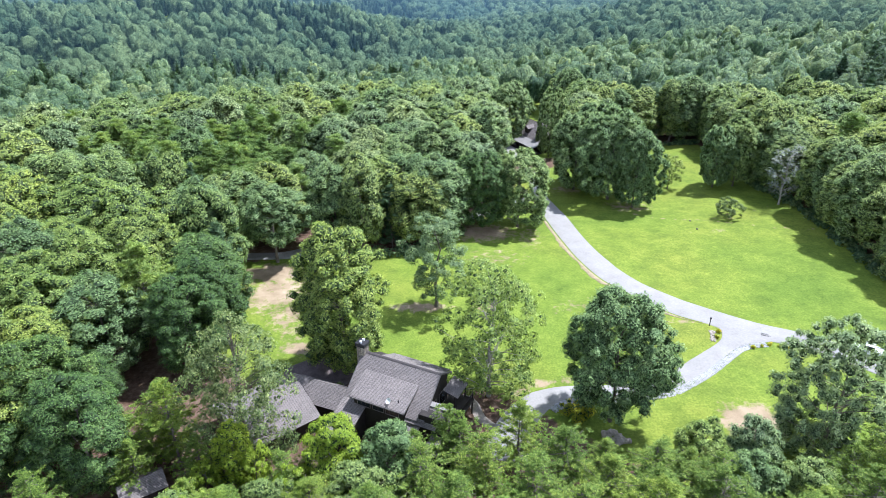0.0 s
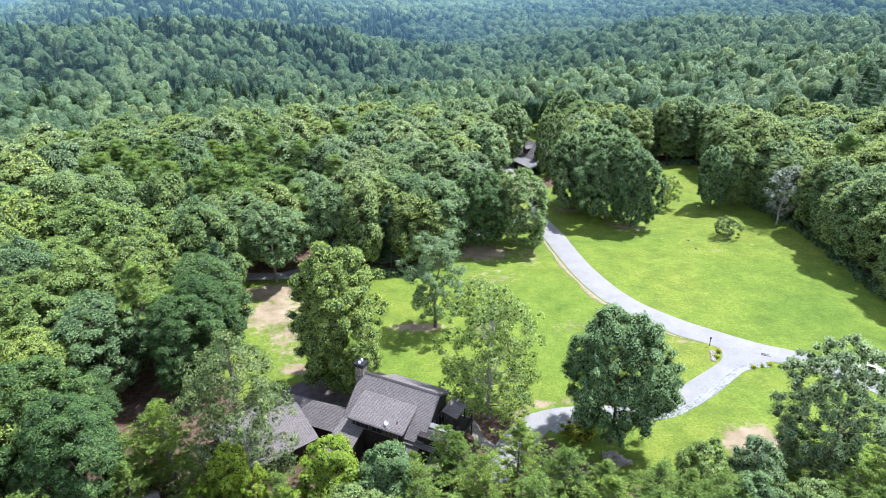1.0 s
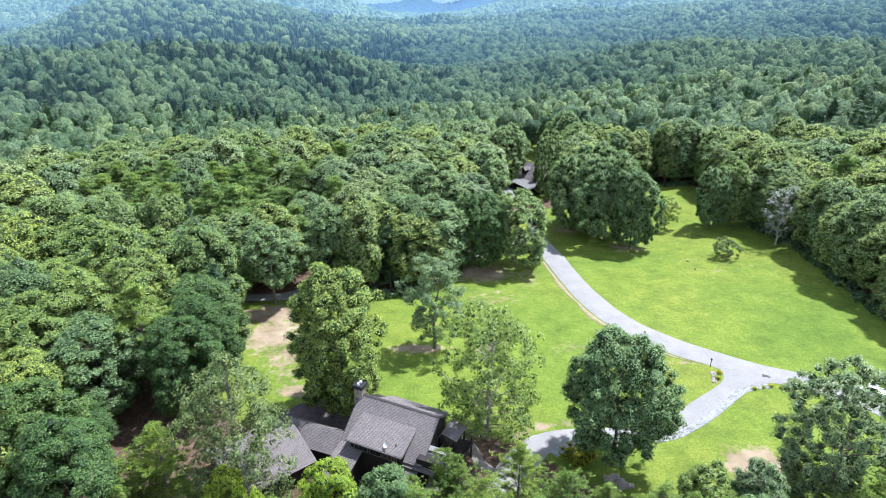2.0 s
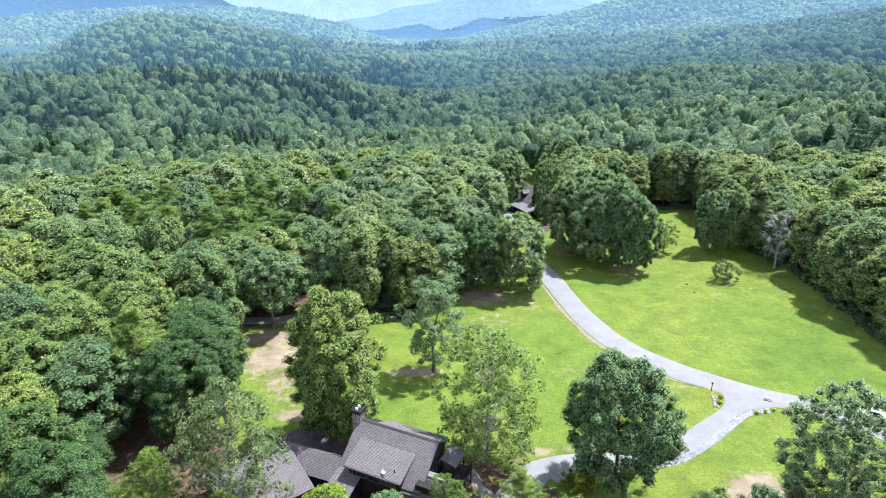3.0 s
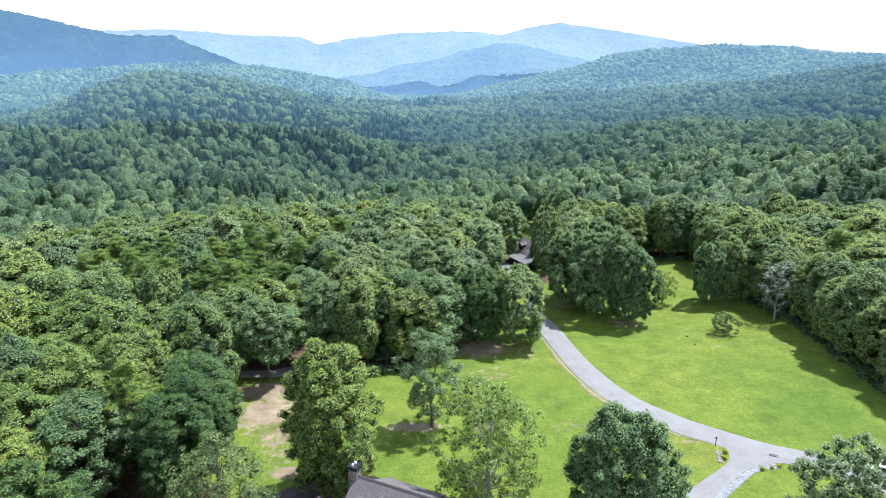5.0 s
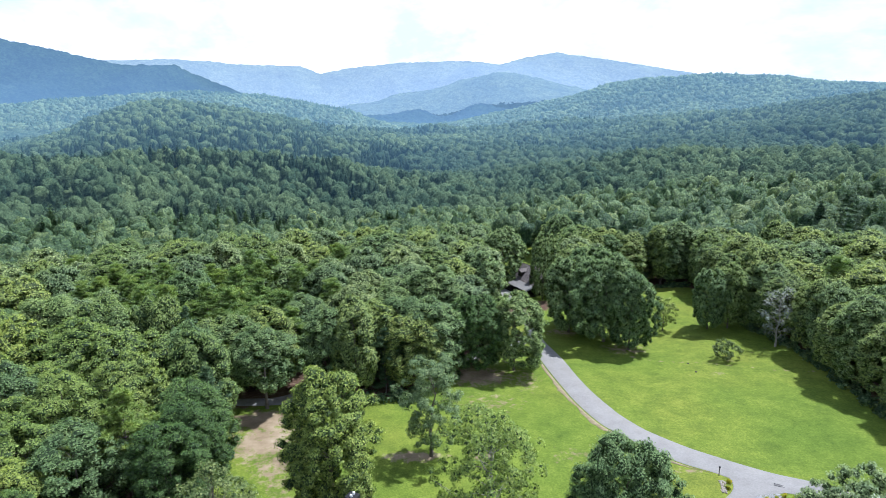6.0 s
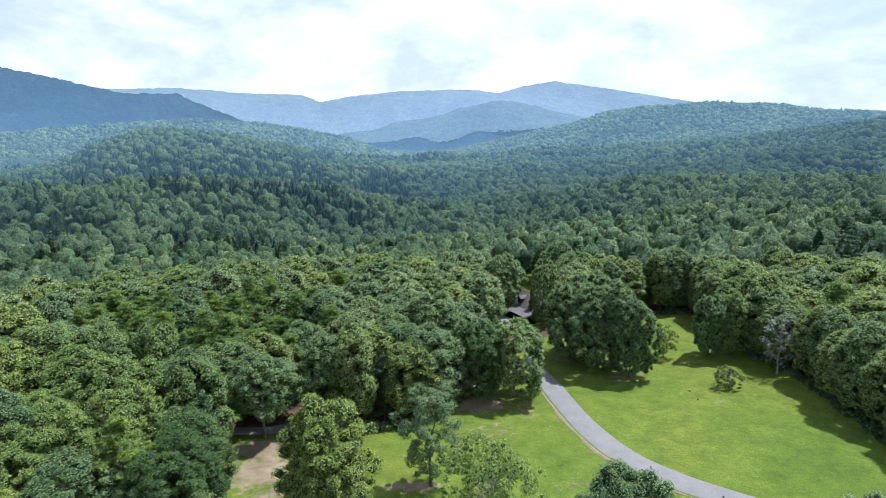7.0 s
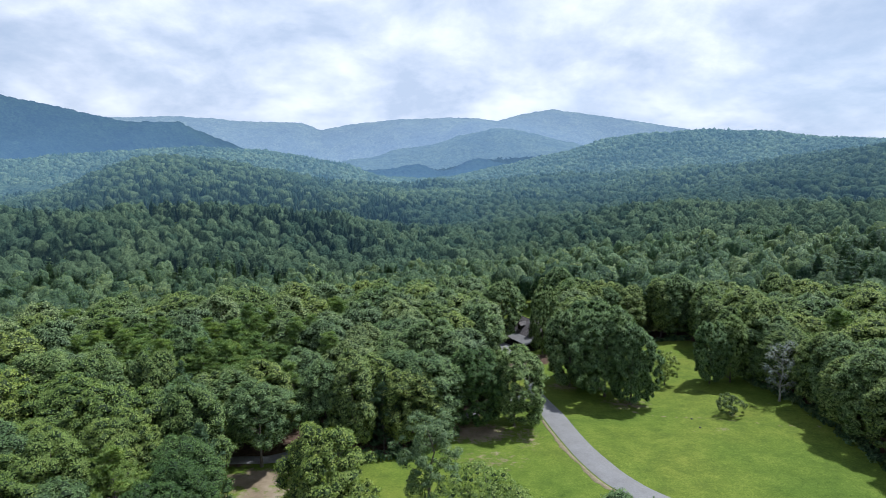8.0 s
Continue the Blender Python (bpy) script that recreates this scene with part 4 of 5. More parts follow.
# an unbroken front along the lawn, then the woods behind it
for line in ([(-23, 124.5), (-10, 124), (2, 133.5)], [(-72, 128), (-44, 127), (-36, 128)], [(-46, 110), (-40, 99), (-39.5, 85)],
             [(53, 207), (70, 209), (86.5, 208)], [(87.5, 199), (87, 158), (90.5, 140), (88.5, 118), (89, 102), (92, 92)], [(51, 226), (51, 262), (51, 290)], [(17, 250), (20, 290)]):
    q = smooth_line(line)
    s = np.concatenate([[0], np.cumsum(np.hypot(*np.diff(q, axis=0).T))])
    for u in np.arange(0, s[-1], 6.0):
        spots.append(np.array([np.interp(u, s, q[:, 0]), np.interp(u, s, q[:, 1])]) + rs.uniform(-0.9, 0.9, 2))
front = len(spots)
tries = np.stack([rs.uniform(-190, 200, 9000), rs.uniform(44, 245, 9000)], 1)
ok = woods(tries[:, 0], tries[:, 1]) & (np.abs(tries[:, 0]) < 0.76 * tries[:, 1] + 12) & (np.hypot(tries[:, 0], tries[:, 1]) < 232)
for p in tries[ok]:
    if all((p[0] - q[0]) ** 2 + (p[1] - q[1]) ** 2 > 6.4 ** 2 for q in spots):
        spots.append(p)
for i, (x, y) in enumerate(spots):
    edge = i < front
    h = rs.uniform(15, 20.5) * (1.04 if x > 60 else 1.0)
    turn, w = rs.uniform(0, 360), rs.uniform(10.5, 14.5)
    piney = not edge and (((x + 58) / 34) ** 2 + ((y - 150) / 26) ** 2 < 1 and rs.uniform() < 0.75 or rs.uniform() < 0.06)
    if i < front and i % 6 == 2:
        plant("hemlock_tree", KIT_HEMLOCK, x, y, "dark green hemlock at the edge of the woods", h * 0.9, 8, turn, group="woodland trees")
    elif piney:
        plant("pine_tree", KIT_WPINE[i % 2], x, y, "tall olive-green pine in the woods", h * 1.05, 12.5, turn, group="woodland trees")
    elif edge and y > 100:
        plant("oak_tree", KIT_EDGE[i % 2], x, y, "leafy green oak at the edge of the woods", h, w * 0.92, turn, group="woodland trees")
    elif y < 100 and x < 0:
        plant("oak_tree", KIT_NEAR[rs.randint(2, 4) if x < -47 and rs.uniform() < 0.85 else rs.randint(0, 2)], x, y, "tall leafy oak in the woods beside the house", h, w, turn, group="woodland trees")
    elif math.hypot(x, y) > 165:
        plant("oak_tree", KIT_BACK[rs.randint(0, 3)], x, y, "green oak in the closed woods", h, w, turn, group="woodland trees")
    else:
        plant("oak_tree", KIT_WOOD[rs.randint(2, 4) if x < -30 and y < 125 else (0, 1, 4, 0, 2 if x < 30 else 1)[rs.randint(0, 5)]], x, y, "green oak in the closed woods", h, w, turn, group="woodland trees")


# the woods farther off: too many to count
def crown_blob(rs, level, lobes, tall, wide, bottom, conifer):
    """The leafy hull of one distant crown: a dome of billowing lobes, or a ragged cone; vertices and triangles."""
    bm = bmesh.new()
    bmesh.ops.create_icosphere(bm, subdivisions=level, radius=1.0)
    bmesh.ops.delete(bm, geom=[v for v in bm.verts if v.co.z < -0.62], context="VERTS")
    bm.verts.index_update()
    v = np.array([q.co[:] for q in bm.verts])
    f = np.array([[q.index for q in face.verts] for face in bm.faces])
    bm.free()
    centre = unit(rs.normal(size=(lobes, 3)) + np.array([0, 0, 0.35]))
    gap = np.arccos(np.clip(v @ centre.T, -1, 1))
    near, which = gap.min(1), gap.argmin(1)
    reach = rs.uniform(0.2, 0.55, lobes)[which]
    r = 0.66 + reach * np.sqrt(np.clip(1 - (near / (2.1 / lobes ** 0.5)) ** 2, 0, 1)) + rs.normal(size=len(v)) * 0.06
    if conifer:
        u = (v[:, 2] + 0.62) / 1.62
        ring = 0.8 + 0.3 * ((u * 6 + 0.6 * np.sin(np.arctan2(v[:, 1], v[:, 0]) * 2)) % 1.0 < 0.5)
        flat = 1.25 * (1 - u) ** 0.6 * ring / (np.hypot(v[:, 0], v[:, 1]) + 0.25)
        p = np.stack([v[:, 0] * flat * r, v[:, 1] * flat * r, bottom + (tall - bottom) * u], 1)
        p[:, :2] *= wide * 0.5
    else:
        p = v * r[:, None] * np.array([wide * 0.5, wide * 0.5, (tall - bottom) * 0.56])
        p[:, 2] += bottom + (tall - bottom) * 0.42
    return p, f


def far_woods(name, r0, r1, spacing, level, lobes, flecks, size, label, mat, share=0.3, kind="stuff"):
    """Closed woods of distant trees: leafy hulls, with loose sprigs that break their outlines."""
    rs = np.random.RandomState(int(r0))
    x, y = np.meshgrid(np.arange(-r1 * 0.74, r1 * 0.74, spacing), np.arange(150, r1 + 10, spacing))
    x = (x + rs.uniform(-0.48, 0.48, x.shape) * spacing).ravel()
    y = (y + rs.uniform(-0.48, 0.48, y.shape) * spacing).ravel()
    r = np.hypot(x, y)
    keep = (r > r0) & (r < r1) & (np.abs(x) < 0.74 * y + 8) & woods(x, y)
    x, y = x[keep], y[keep]
    z = land(x, y)
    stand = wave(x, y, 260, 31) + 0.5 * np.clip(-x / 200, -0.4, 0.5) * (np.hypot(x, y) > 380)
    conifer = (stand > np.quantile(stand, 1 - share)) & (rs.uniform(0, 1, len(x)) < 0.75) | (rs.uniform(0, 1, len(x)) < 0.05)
    big = rs.uniform(0, 1, len(x)) ** 1.5
    h, w, tint = 13 + 8 * rs.uniform(0, 1, len(x)) + 2 * big, (1.0 + 0.75 * big) * spacing, rs.uniform(0, 1, len(x))
    kits = []
    for k in range(12):
        tall, wide = (17.5, spacing * 1.05) if k > 7 else (17, spacing * 1.25)
        p, f = crown_blob(rs, level, lobes, tall, wide, 3.0, k > 7)
        tri = p[f]
        mid = tri.mean(1)
        out = unit(mid - np.array([0, 0, 8.0]))
        pick = rs.choice(len(f), flecks, p=(lambda q: q / q.sum())(np.linalg.norm(np.cross(tri[:, 1] - tri[:, 0], tri[:, 2] - tri[:, 0]), axis=1)))
        spot = mid[pick] + rs.normal(size=(flecks, 3)) * size * 0.5 + out[pick] * size * 0.25
        d = unit(out[pick] + rs.normal(size=(flecks, 3)) * 0.8)
        leaf = leaf_tris(rs, spot, d, size, 0.9)
        if k > 7:
            # boughs that reach out from the stem in ragged tiers
            u = rs.uniform(0, 1, flecks) ** 1.3
            a = rs.uniform(0, math.tau, flecks)
            ray = np.stack([np.cos(a), np.sin(a), rs.uniform(-0.1, 0.45, flecks)], 1)
            stem = np.stack([0 * a, 0 * a, 4.0 + (tall - 3.4) * np.round(u * 9) / 9], 1)
            span = (wide * 0.62 * (1 - u) ** 0.7 * rs.uniform(0.6, 1.15, flecks) + 0.5)[:, None]
            flat = np.stack([-np.sin(a), np.cos(a), 0 * a], 1) * size * 0.55
            leaf = np.stack([stem + ray * span * 0.35 - flat, stem + ray * span * 0.35 + flat, stem + ray * span], 1)[:, [1, 0, 2]]
            d = unit(np.cross(leaf[:, 1] - leaf[:, 0], leaf[:, 2] - leaf[:, 0]))
            leaf[d[:, 2] < 0] = leaf[d[:, 2] < 0][:, [1, 0, 2]]
            d = d * np.where(d[:, 2:3] < 0, -1, 1)
            p = p * np.array([0.72, 0.72, 0.95])
        soft = np.concatenate([np.zeros((len(p), 3)), np.repeat(unit(out[pick] * (0.3 if k > 7 else 0.6) + d), 3, 0)])
        leaf = leaf.reshape(-1, 3)
        kits.append((np.concatenate([p, leaf]), np.concatenate([f, len(p) + np.arange(3 * flecks).reshape(-1, 3)]), soft))
    V, F, N, K, base = [], [], [], [], 0
    # cloud shadow on the slope across the valley, painted into the trees' tint
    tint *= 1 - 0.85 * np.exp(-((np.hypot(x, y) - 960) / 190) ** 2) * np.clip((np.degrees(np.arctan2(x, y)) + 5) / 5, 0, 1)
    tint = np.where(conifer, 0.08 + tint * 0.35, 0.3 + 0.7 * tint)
    for i in range(len(x)):
        p, f, soft = kits[8 + i % 4] if conifer[i] else kits[i % 8]
        a = rs.uniform(0, math.tau)
        m = np.array([[math.cos(a), math.sin(a), 0], [-math.sin(a), math.cos(a), 0], [0, 0, 1]])
        V.append((p @ m) * np.array([w[i] / spacing / 1.25] * 2 + [h[i] / 17]) + np.array([x[i], y[i], z[i]]))
        F.append(f + base)
        N.append(soft @ m)
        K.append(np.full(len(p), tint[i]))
        base += len(p)
    V, F = np.concatenate(V).astype(np.float32), np.concatenate(F).astype(np.int32)
    me = bpy.data.meshes.new(name)
    me.vertices.add(len(V))
    me.loops.add(F.size)
    me.polygons.add(len(F))
    me.vertices.foreach_set("co", V.reshape(-1))
    me.loops.foreach_set("vertex_index", F.reshape(-1))
    me.polygons.foreach_set("loop_start", np.arange(0, F.size, 3, dtype=np.int32))
    me.polygons.foreach_set("loop_total", np.full(len(F), 3, dtype=np.int32))
    me.update(calc_edges=True)
    me.polygons.foreach_set("use_smooth", np.ones(len(F), dtype=bool))
    me.attributes.new("tint", "FLOAT", "POINT").data.foreach_set("value", np.concatenate(K).astype(np.float32))
    me.materials.append(mat)
    me.normals_split_custom_set_from_vertices(np.concatenate(N))
    return tagged(new(name, me), label, "woods", kind=kind)


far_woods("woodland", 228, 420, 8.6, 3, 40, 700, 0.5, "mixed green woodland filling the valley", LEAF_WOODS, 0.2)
# from 415 m on, the crowns glow faintly: haze painted as emission
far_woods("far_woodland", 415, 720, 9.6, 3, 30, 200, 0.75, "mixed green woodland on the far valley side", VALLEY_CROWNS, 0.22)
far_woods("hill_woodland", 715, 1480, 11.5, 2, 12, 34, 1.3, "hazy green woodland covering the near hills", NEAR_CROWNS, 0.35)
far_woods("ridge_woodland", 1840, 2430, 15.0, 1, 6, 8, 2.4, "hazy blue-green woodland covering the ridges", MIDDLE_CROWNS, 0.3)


# undergrowth along the edge of the woods
def undergrowth(lines, label):
    rs = np.random.RandomState(77)
    leaves = []
    for line in lines:
        q = smooth_line(line)
        for p in q:
            for k in range(2):
                r = rs.uniform(0.6, 1.5)
                c = np.array([p[0] + rs.uniform(-1.6, 1.6), p[1] + rs.uniform(-1.6, 1.6), 0])
                c[2] = float(land(c[0], c[1])) + r * 0.35
                d = unit(rs.normal(size=(46, 3)) + np.array([0, 0, 0.5]))
                leaves.append(leaf_tris(rs, c + d * r * rs.uniform(0.6, 1.05, (46, 1)) * np.array([1.2, 1.2, 0.8]), unit(d + rs.normal(size=(46, 3)) * 0.4), 0.5, 0.9))
    leaves = np.concatenate(leaves)
    me = leaf_mesh("undergrowth", leaves, np.zeros((0, 3, 3)), LEAF_WOODS, np.repeat(rs.uniform(0, 1, len(leaves) // 46), 46 * 3))
    return tagged(new("undergrowth", me), label, "bushes", kind="stuff")


undergrowth(([(-29, 121), (-10, 121.5), (3, 131.5)], [(-43, 109), (-38, 99), (-38, 86)], [(55, 204), (84.5, 205)],
             [(85, 192), (84.8, 158), (88, 140), (86, 118), (86.5, 102), (90, 90)]), "low leafy bushes along the edge of the woods")

# ------------------------------------------------------------------ houses
def roof_slab(name, p, mat, parent, thick=0.18, label=""):
    """A roof plane from four corners (eave left, eave right, ridge right, ridge left), with thickness and shingle courses."""
    p = [Vector(q) for q in p]
    n = (p[1] - p[0]).cross(p[3] - p[0]).normalized()
    along = (p[1] - p[0]).normalized()
    up = n.cross(along)
    bm = bmesh.new()
    top = [bm.verts.new(q) for q in p]
    low = [bm.verts.new(q - n * thick) for q in p]
    bm.faces.new(top)
    bm.faces.new(low[::-1])
    for k in range(len(p)):
        j = (k + 1) % len(p)
        bm.faces.new((top[k], low[k], low[j], top[j]))
    uv = bm.loops.layers.uv.new("UVMap")
    for f in bm.faces:
        for lp in f.loops:
            d = lp.vert.co - p[0]
            lp[uv].uv = (d.dot(along), d.dot(up))
    return part(name, bm, mat, parent, label)


def prism(points, z0, z1s):
    """A closed wall block over a plan polygon; z1s are the heights of its top corners."""
    bm = bmesh.new()
    lo = [bm.verts.new((x, y, z0)) for x, y in points]
    hi = [bm.verts.new((x, y, z)) for (x, y), z in zip(points, z1s)]
    bm.faces.new(lo[::-1])
    bm.faces.new(hi)
    for k in range(len(points)):
        j = (k + 1) % len(points)
        bm.faces.new((lo[k], lo[j], hi[j], hi[k]))
    return bm


def gable_block(x0, x1, ys, zs, z0=-0.4):
    """A solid block whose section (ys, zs from front to back) runs from x0 to x1."""
    bm = bmesh.new()
    sec = [(ys[0], z0)] + list(zip(ys, zs)) + [(ys[-1], z0)]
    a = [bm.verts.new((x0, y, z)) for y, z in sec]
    b = [bm.verts.new((x1, y, z)) for y, z in sec]
    bm.faces.new(a)
    bm.faces.new(b[::-1])
    for k in range(len(sec)):
        j = (k + 1) % len(sec)
        bm.faces.new((a[k], b[k], b[j], a[j]))
    bmesh.ops.recalc_face_normals(bm, faces=bm.faces[:])
    return bm


def window(parent, m, w, h, panes=2):
    """A framed window whose face is in its own x-z plane, looking along -y; m sets it on a wall."""
    win = part("window", boxes((-w / 2, w / 2, 0.01, 0.05, 0, h)), TRIM, parent)
    win.matrix_basis = m
    f = boxes((-w / 2 - 0.08, -w / 2, -0.03, 0.05, -0.08, h + 0.08), (w / 2, w / 2 + 0.08, -0.03, 0.05, -0.08, h + 0.08),
              (-w / 2, w / 2, -0.03, 0.05, h, h + 0.08), (-w / 2, w / 2, -0.05, 0.05, -0.08, 0))
    part("frame", f, TRIM, win)
    step = w / panes
    for k in range(panes):
        part("pane", boxes((-w / 2 + k * step + 0.03, -w / 2 + (k + 1) * step - 0.03, -0.012, 0.006, 0.03, h - 0.03)), GLASS, win)
    return win


# the main house: x along the ridge, y away from the camera's side (front is -y)
house = tagged(new("house"), "dark timber lodge with grey shingle roofs and a stone chimney", "house")
house.matrix_basis = pose(-10.7, 72.0, 0, 0, 0, -25.6)
RIDGE, STEEP = 9.0, 0.8


def main_z(y):
    return RIDGE - STEEP * abs(y) if y <= 0 else RIDGE - 0.55 * y


part("wall", gable_block(0.25, 11.0, (-5.0, 0, 3.2), (main_z(-5.0) - 0.25, RIDGE - 0.25, main_z(3.2) - 0.25)), DARK_WOOD, house, "dark stained board wall")
part("wall", gable_block(0.2, 3.0, (-10.4, -5.0), (2.75, 4.6)), DARK_WOOD, house)
part("wall", boxes((2.9, 9.0, -5.65, -2.5, -0.4, 5.85)), DARK_WOOD, house, "dark two-storey front wall under the dormer")
roof_slab("roof", [(-0.4, -5.3, main_z(-5.3)), (11.6, -5.3, main_z(-5.3)), (11.6, 0, RIDGE), (-0.4, 0, RIDGE)], SHINGLE, house)
roof_slab("rear_roof", [(11.0, 4.1, main_z(4.1)), (2.2, 4.1, main_z(4.1)), (2.2, 0.0, RIDGE - 0.01), (11.6, 0.0, RIDGE - 0.01)], SHINGLE, house)
roof_slab("porch_roof", [(-0.6, -11.1, 2.85), (3.2, -11.1, 2.85), (3.2, -5.0, main_z(-5.0) - 0.1), (-0.4, -5.0, main_z(-5.0) - 0.1)], SHINGLE, house)
roof_slab("dormer_roof", [(1.1, -6.15, 6.15), (9.3, -6.15, 6.15), (9.3, -1.9, 7.62), (1.1, -1.9, 7.62)], SHINGLE, house, 0.2)
part("dormer_wall", gable_block(1.4, 9.0, (-5.6, -2.1), (6.12, 7.3), 4.2), DARK_WOOD, house)
part("ridge_cap", gable_block(-0.42, 11.62, (-0.2, 0, 0.2), (RIDGE - 0.08, RIDGE + 0.06, RIDGE - 0.04), RIDGE - 0.12), SHINGLE, house)


def slope_board(x, y0, z0, y1, z1, deep=0.28):
    """A thin board that follows a roof's sloping edge."""
    bm = bmesh.new()
    vs = [bm.verts.new(p) for p in ((x - 0.04, y0, z0), (x + 0.04, y0, z0), (x + 0.04, y1, z1), (x - 0.04, y1, z1),
                                    (x - 0.04, y0, z0 - deep), (x + 0.04, y0, z0 - deep), (x + 0.04, y1, z1 - deep), (x - 0.04, y1, z1 - deep))]
    for f in ((0, 1, 2, 3), (7, 6, 5, 4), (0, 4, 5, 1), (1, 5, 6, 2), (2, 6, 7, 3), (3, 7, 4, 0)):
        bm.faces.new([vs[k] for k in f])
    return bm


for x, y in ((-0.45, -5.3), (11.63, -5.3), (11.63, 3.4)):
    part("rake_board", slope_board(x, y, main_z(y) + 0.02, 0, RIDGE + 0.02), TRIM, house)
for x in (1.06, 9.34):
    part("rake_board", slope_board(x, -6.15, 6.17, -2.4, 7.47, 0.22), TRIM, house)
part("gutter", boxes((1.1, 9.3, -6.28, -6.14, 5.95, 6.1)), TRIM, house)
for x, w, n in ((3.0, 1.9, 3), (5.2, 1.6, 2), (7.3, 1.9, 3)):
    window(house, pose(x, -5.72, 4.75), w, 1.05, n)
part("meter_box", boxes((6.6, 6.85, -5.85, -5.7, 1.5, 1.85), bevel=0.02), WHITE, house)
# stone chimney on the gable end
chim = part("chimney", boxes((-1.15, 0.1, -0.6, 0.6, -0.4, 9.9), bevel=0.04), FIELDSTONE, house, "grey fieldstone chimney with a black cap")
part("cap", boxes((-1.28, 0.22, -0.72, 0.72, 9.9, 10.45), bevel=0.03), BLACK_METAL, chim)
for y in (-0.32, 0.32):
    bm = bmesh.new()
    tube(bm, (-0.53, y, 10.4), (-0.53, y, 10.75), 0.19, 0.17, 14)
    part("flue", bm, WHITE, chim, "white flue top")
# satellite dish and vent pipe on the dormer roof
bm = bmesh.new()
bmesh.ops.create_uvsphere(bm, u_segments=16, v_segments=10, radius=0.5)
bmesh.ops.delete(bm, geom=[v for v in bm.verts if v.co.z > -0.25], context="VERTS")
bmesh.ops.scale(bm, vec=(1, 1, 0.6), verts=bm.verts[:])
dish = tagged(part("satellite_dish", bm, WHITE, None), "white satellite dish on the dormer roof", "dish")
dish.matrix_basis = house.matrix_basis @ pose(6.7, -5.75, 7.0, 0, 0, -20) @ pose(0, 0, 0, 48, 0, 0)
bm = bmesh.new()
tube(bm, (0, 0.0, -0.28), (0, -0.35, -0.62), 0.035, 0.035, 6)
part("mast", bm, WHITE, dish)
for x, y in ((7.9, -5.0),):
    bm = bmesh.new()
    tube(bm, (x, y, 6.4), (x, y, 6.95), 0.07, 0.07, 8)
    part("vent_pipe", bm, BLACK_METAL, house)
# lower roofs on the gable side, deck with rail
part("wall", boxes((10.8, 14.2, -5.0, -2.5, -0.4, 5.75)), DARK_WOOD, house)
roof_slab("side_roof", [(8.9, -5.6, 4.35), (13.4, -5.6, 4.35), (13.4, -3.25, 5.95), (8.9, -3.25, 5.95)], SHINGLE, house)
roof_slab("side_roof", [(9.2, -3.3, 6.12), (14.7, -3.3, 6.12), (14.7, -2.45, 6.2), (9.2, -2.45, 6.2)], PALE_METAL, house, 0.15, "flat pale metal roof strip")
part("wall", boxes((9.2, 11.0, -8.2, -5.4, -0.4, 3.0)), DARK_WOOD, house)
roof_slab("low_roof", [(8.9, -8.4, 2.7), (11.2, -8.4, 2.7), (11.2, -5.2, 4.2), (8.9, -5.2, 4.2)], SHINGLE, house)
part("wall", boxes((13.0, 16.4, -7.4, -4.6, -0.4, 2.5)), DARK_WOOD, house)
roof_slab("low_roof", [(12.7, -7.9, 2.5), (16.8, -7.9, 2.5), (16.8, -4.5, 3.3), (12.7, -4.5, 3.3)], SHINGLE, house)
roof_slab("porch_roof", [(11.7, 0.4, 6.0), (13.9, 0.4, 5.4), (13.9, 4.0, 5.4), (11.7, 4.0, 6.0)], SHINGLE, house, 0.2)
part("deck", boxes((11.0, 14.6, -2.6, 4.6, 2.3, 2.55)), DARK_WOOD, house)
for x, y in ((14.4, -2.4), (14.4, 0.9), (14.4, 4.4), (13.3, 4.4), (13.3, 0.9)):
    part("post", boxes((x - 0.09, x + 0.09, y - 0.09, y + 0.09, -0.4, 5.0 if x < 14 else 3.55)), DARK_WOOD, house)
part("rail", boxes((14.35, 14.45, -2.4, 4.4, 3.42, 3.52)), DARK_WOOD, house)
part("rail", boxes((11.0, 14.4, -2.5, -2.4, 3.42, 3.52)), DARK_WOOD, house)
for k in range(22):
    part("baluster", boxes((14.38, 14.42, -2.3 + k * 0.31, -2.26 + k * 0.31, 2.55, 3.42)), DARK_WOOD, house)
window(house, pose(11.03, -1.2, 2.6, 0, 0, 90), 1.8, 2.1, 2)
window(house, pose(11.03, 1.6, 2.6, 0, 0, 90), 1.8, 2.1, 2)

# garage wing: x along its ridge, -y to the eave that faces the yard
garage = tagged(new("garage"), "low garage wing with a broad grey shingle gable roof", "garage")
garage.matrix_basis = pose(-28.4, 63.5, 0, 0, 0, math.degrees(math.atan2(6.7, 8.1)))
part("wall", gable_block(0.4, 10.2, (-5.0, 0, 5.0), (2.7, 4.75, 2.7)), DARK_WOOD, garage, "dark stained board wall")
roof_slab("roof", [(-0.4, -5.8, 2.65), (10.8, -5.8, 2.65), (10.8, 0, 5.0), (-0.4, 0, 5.0)], SHINGLE, garage)
roof_slab("roof", [(10.8, 5.8, 2.65), (-0.4, 5.8, 2.65), (-0.4, 0, 5.0), (10.8, 0, 5.0)], SHINGLE, garage)
part("garage_door", boxes((0.32, 0.41, -3.6, -0.4, -0.05, 2.3)), TRIM, garage)
part("garage_door", boxes((0.32, 0.41, 0.4, 3.6, -0.05, 2.3)), TRIM, garage)
bm = bmesh.new()
tube(bm, (6.6, -3.2, 3.5), (6.6, -3.2, 4.2), 0.06, 0.06, 8)
part("vent_pipe", bm, BLACK_METAL, garage)

# passage between the garage and the house
passage = tagged(new("passage"), "low shingled link between garage and house", "house wing")
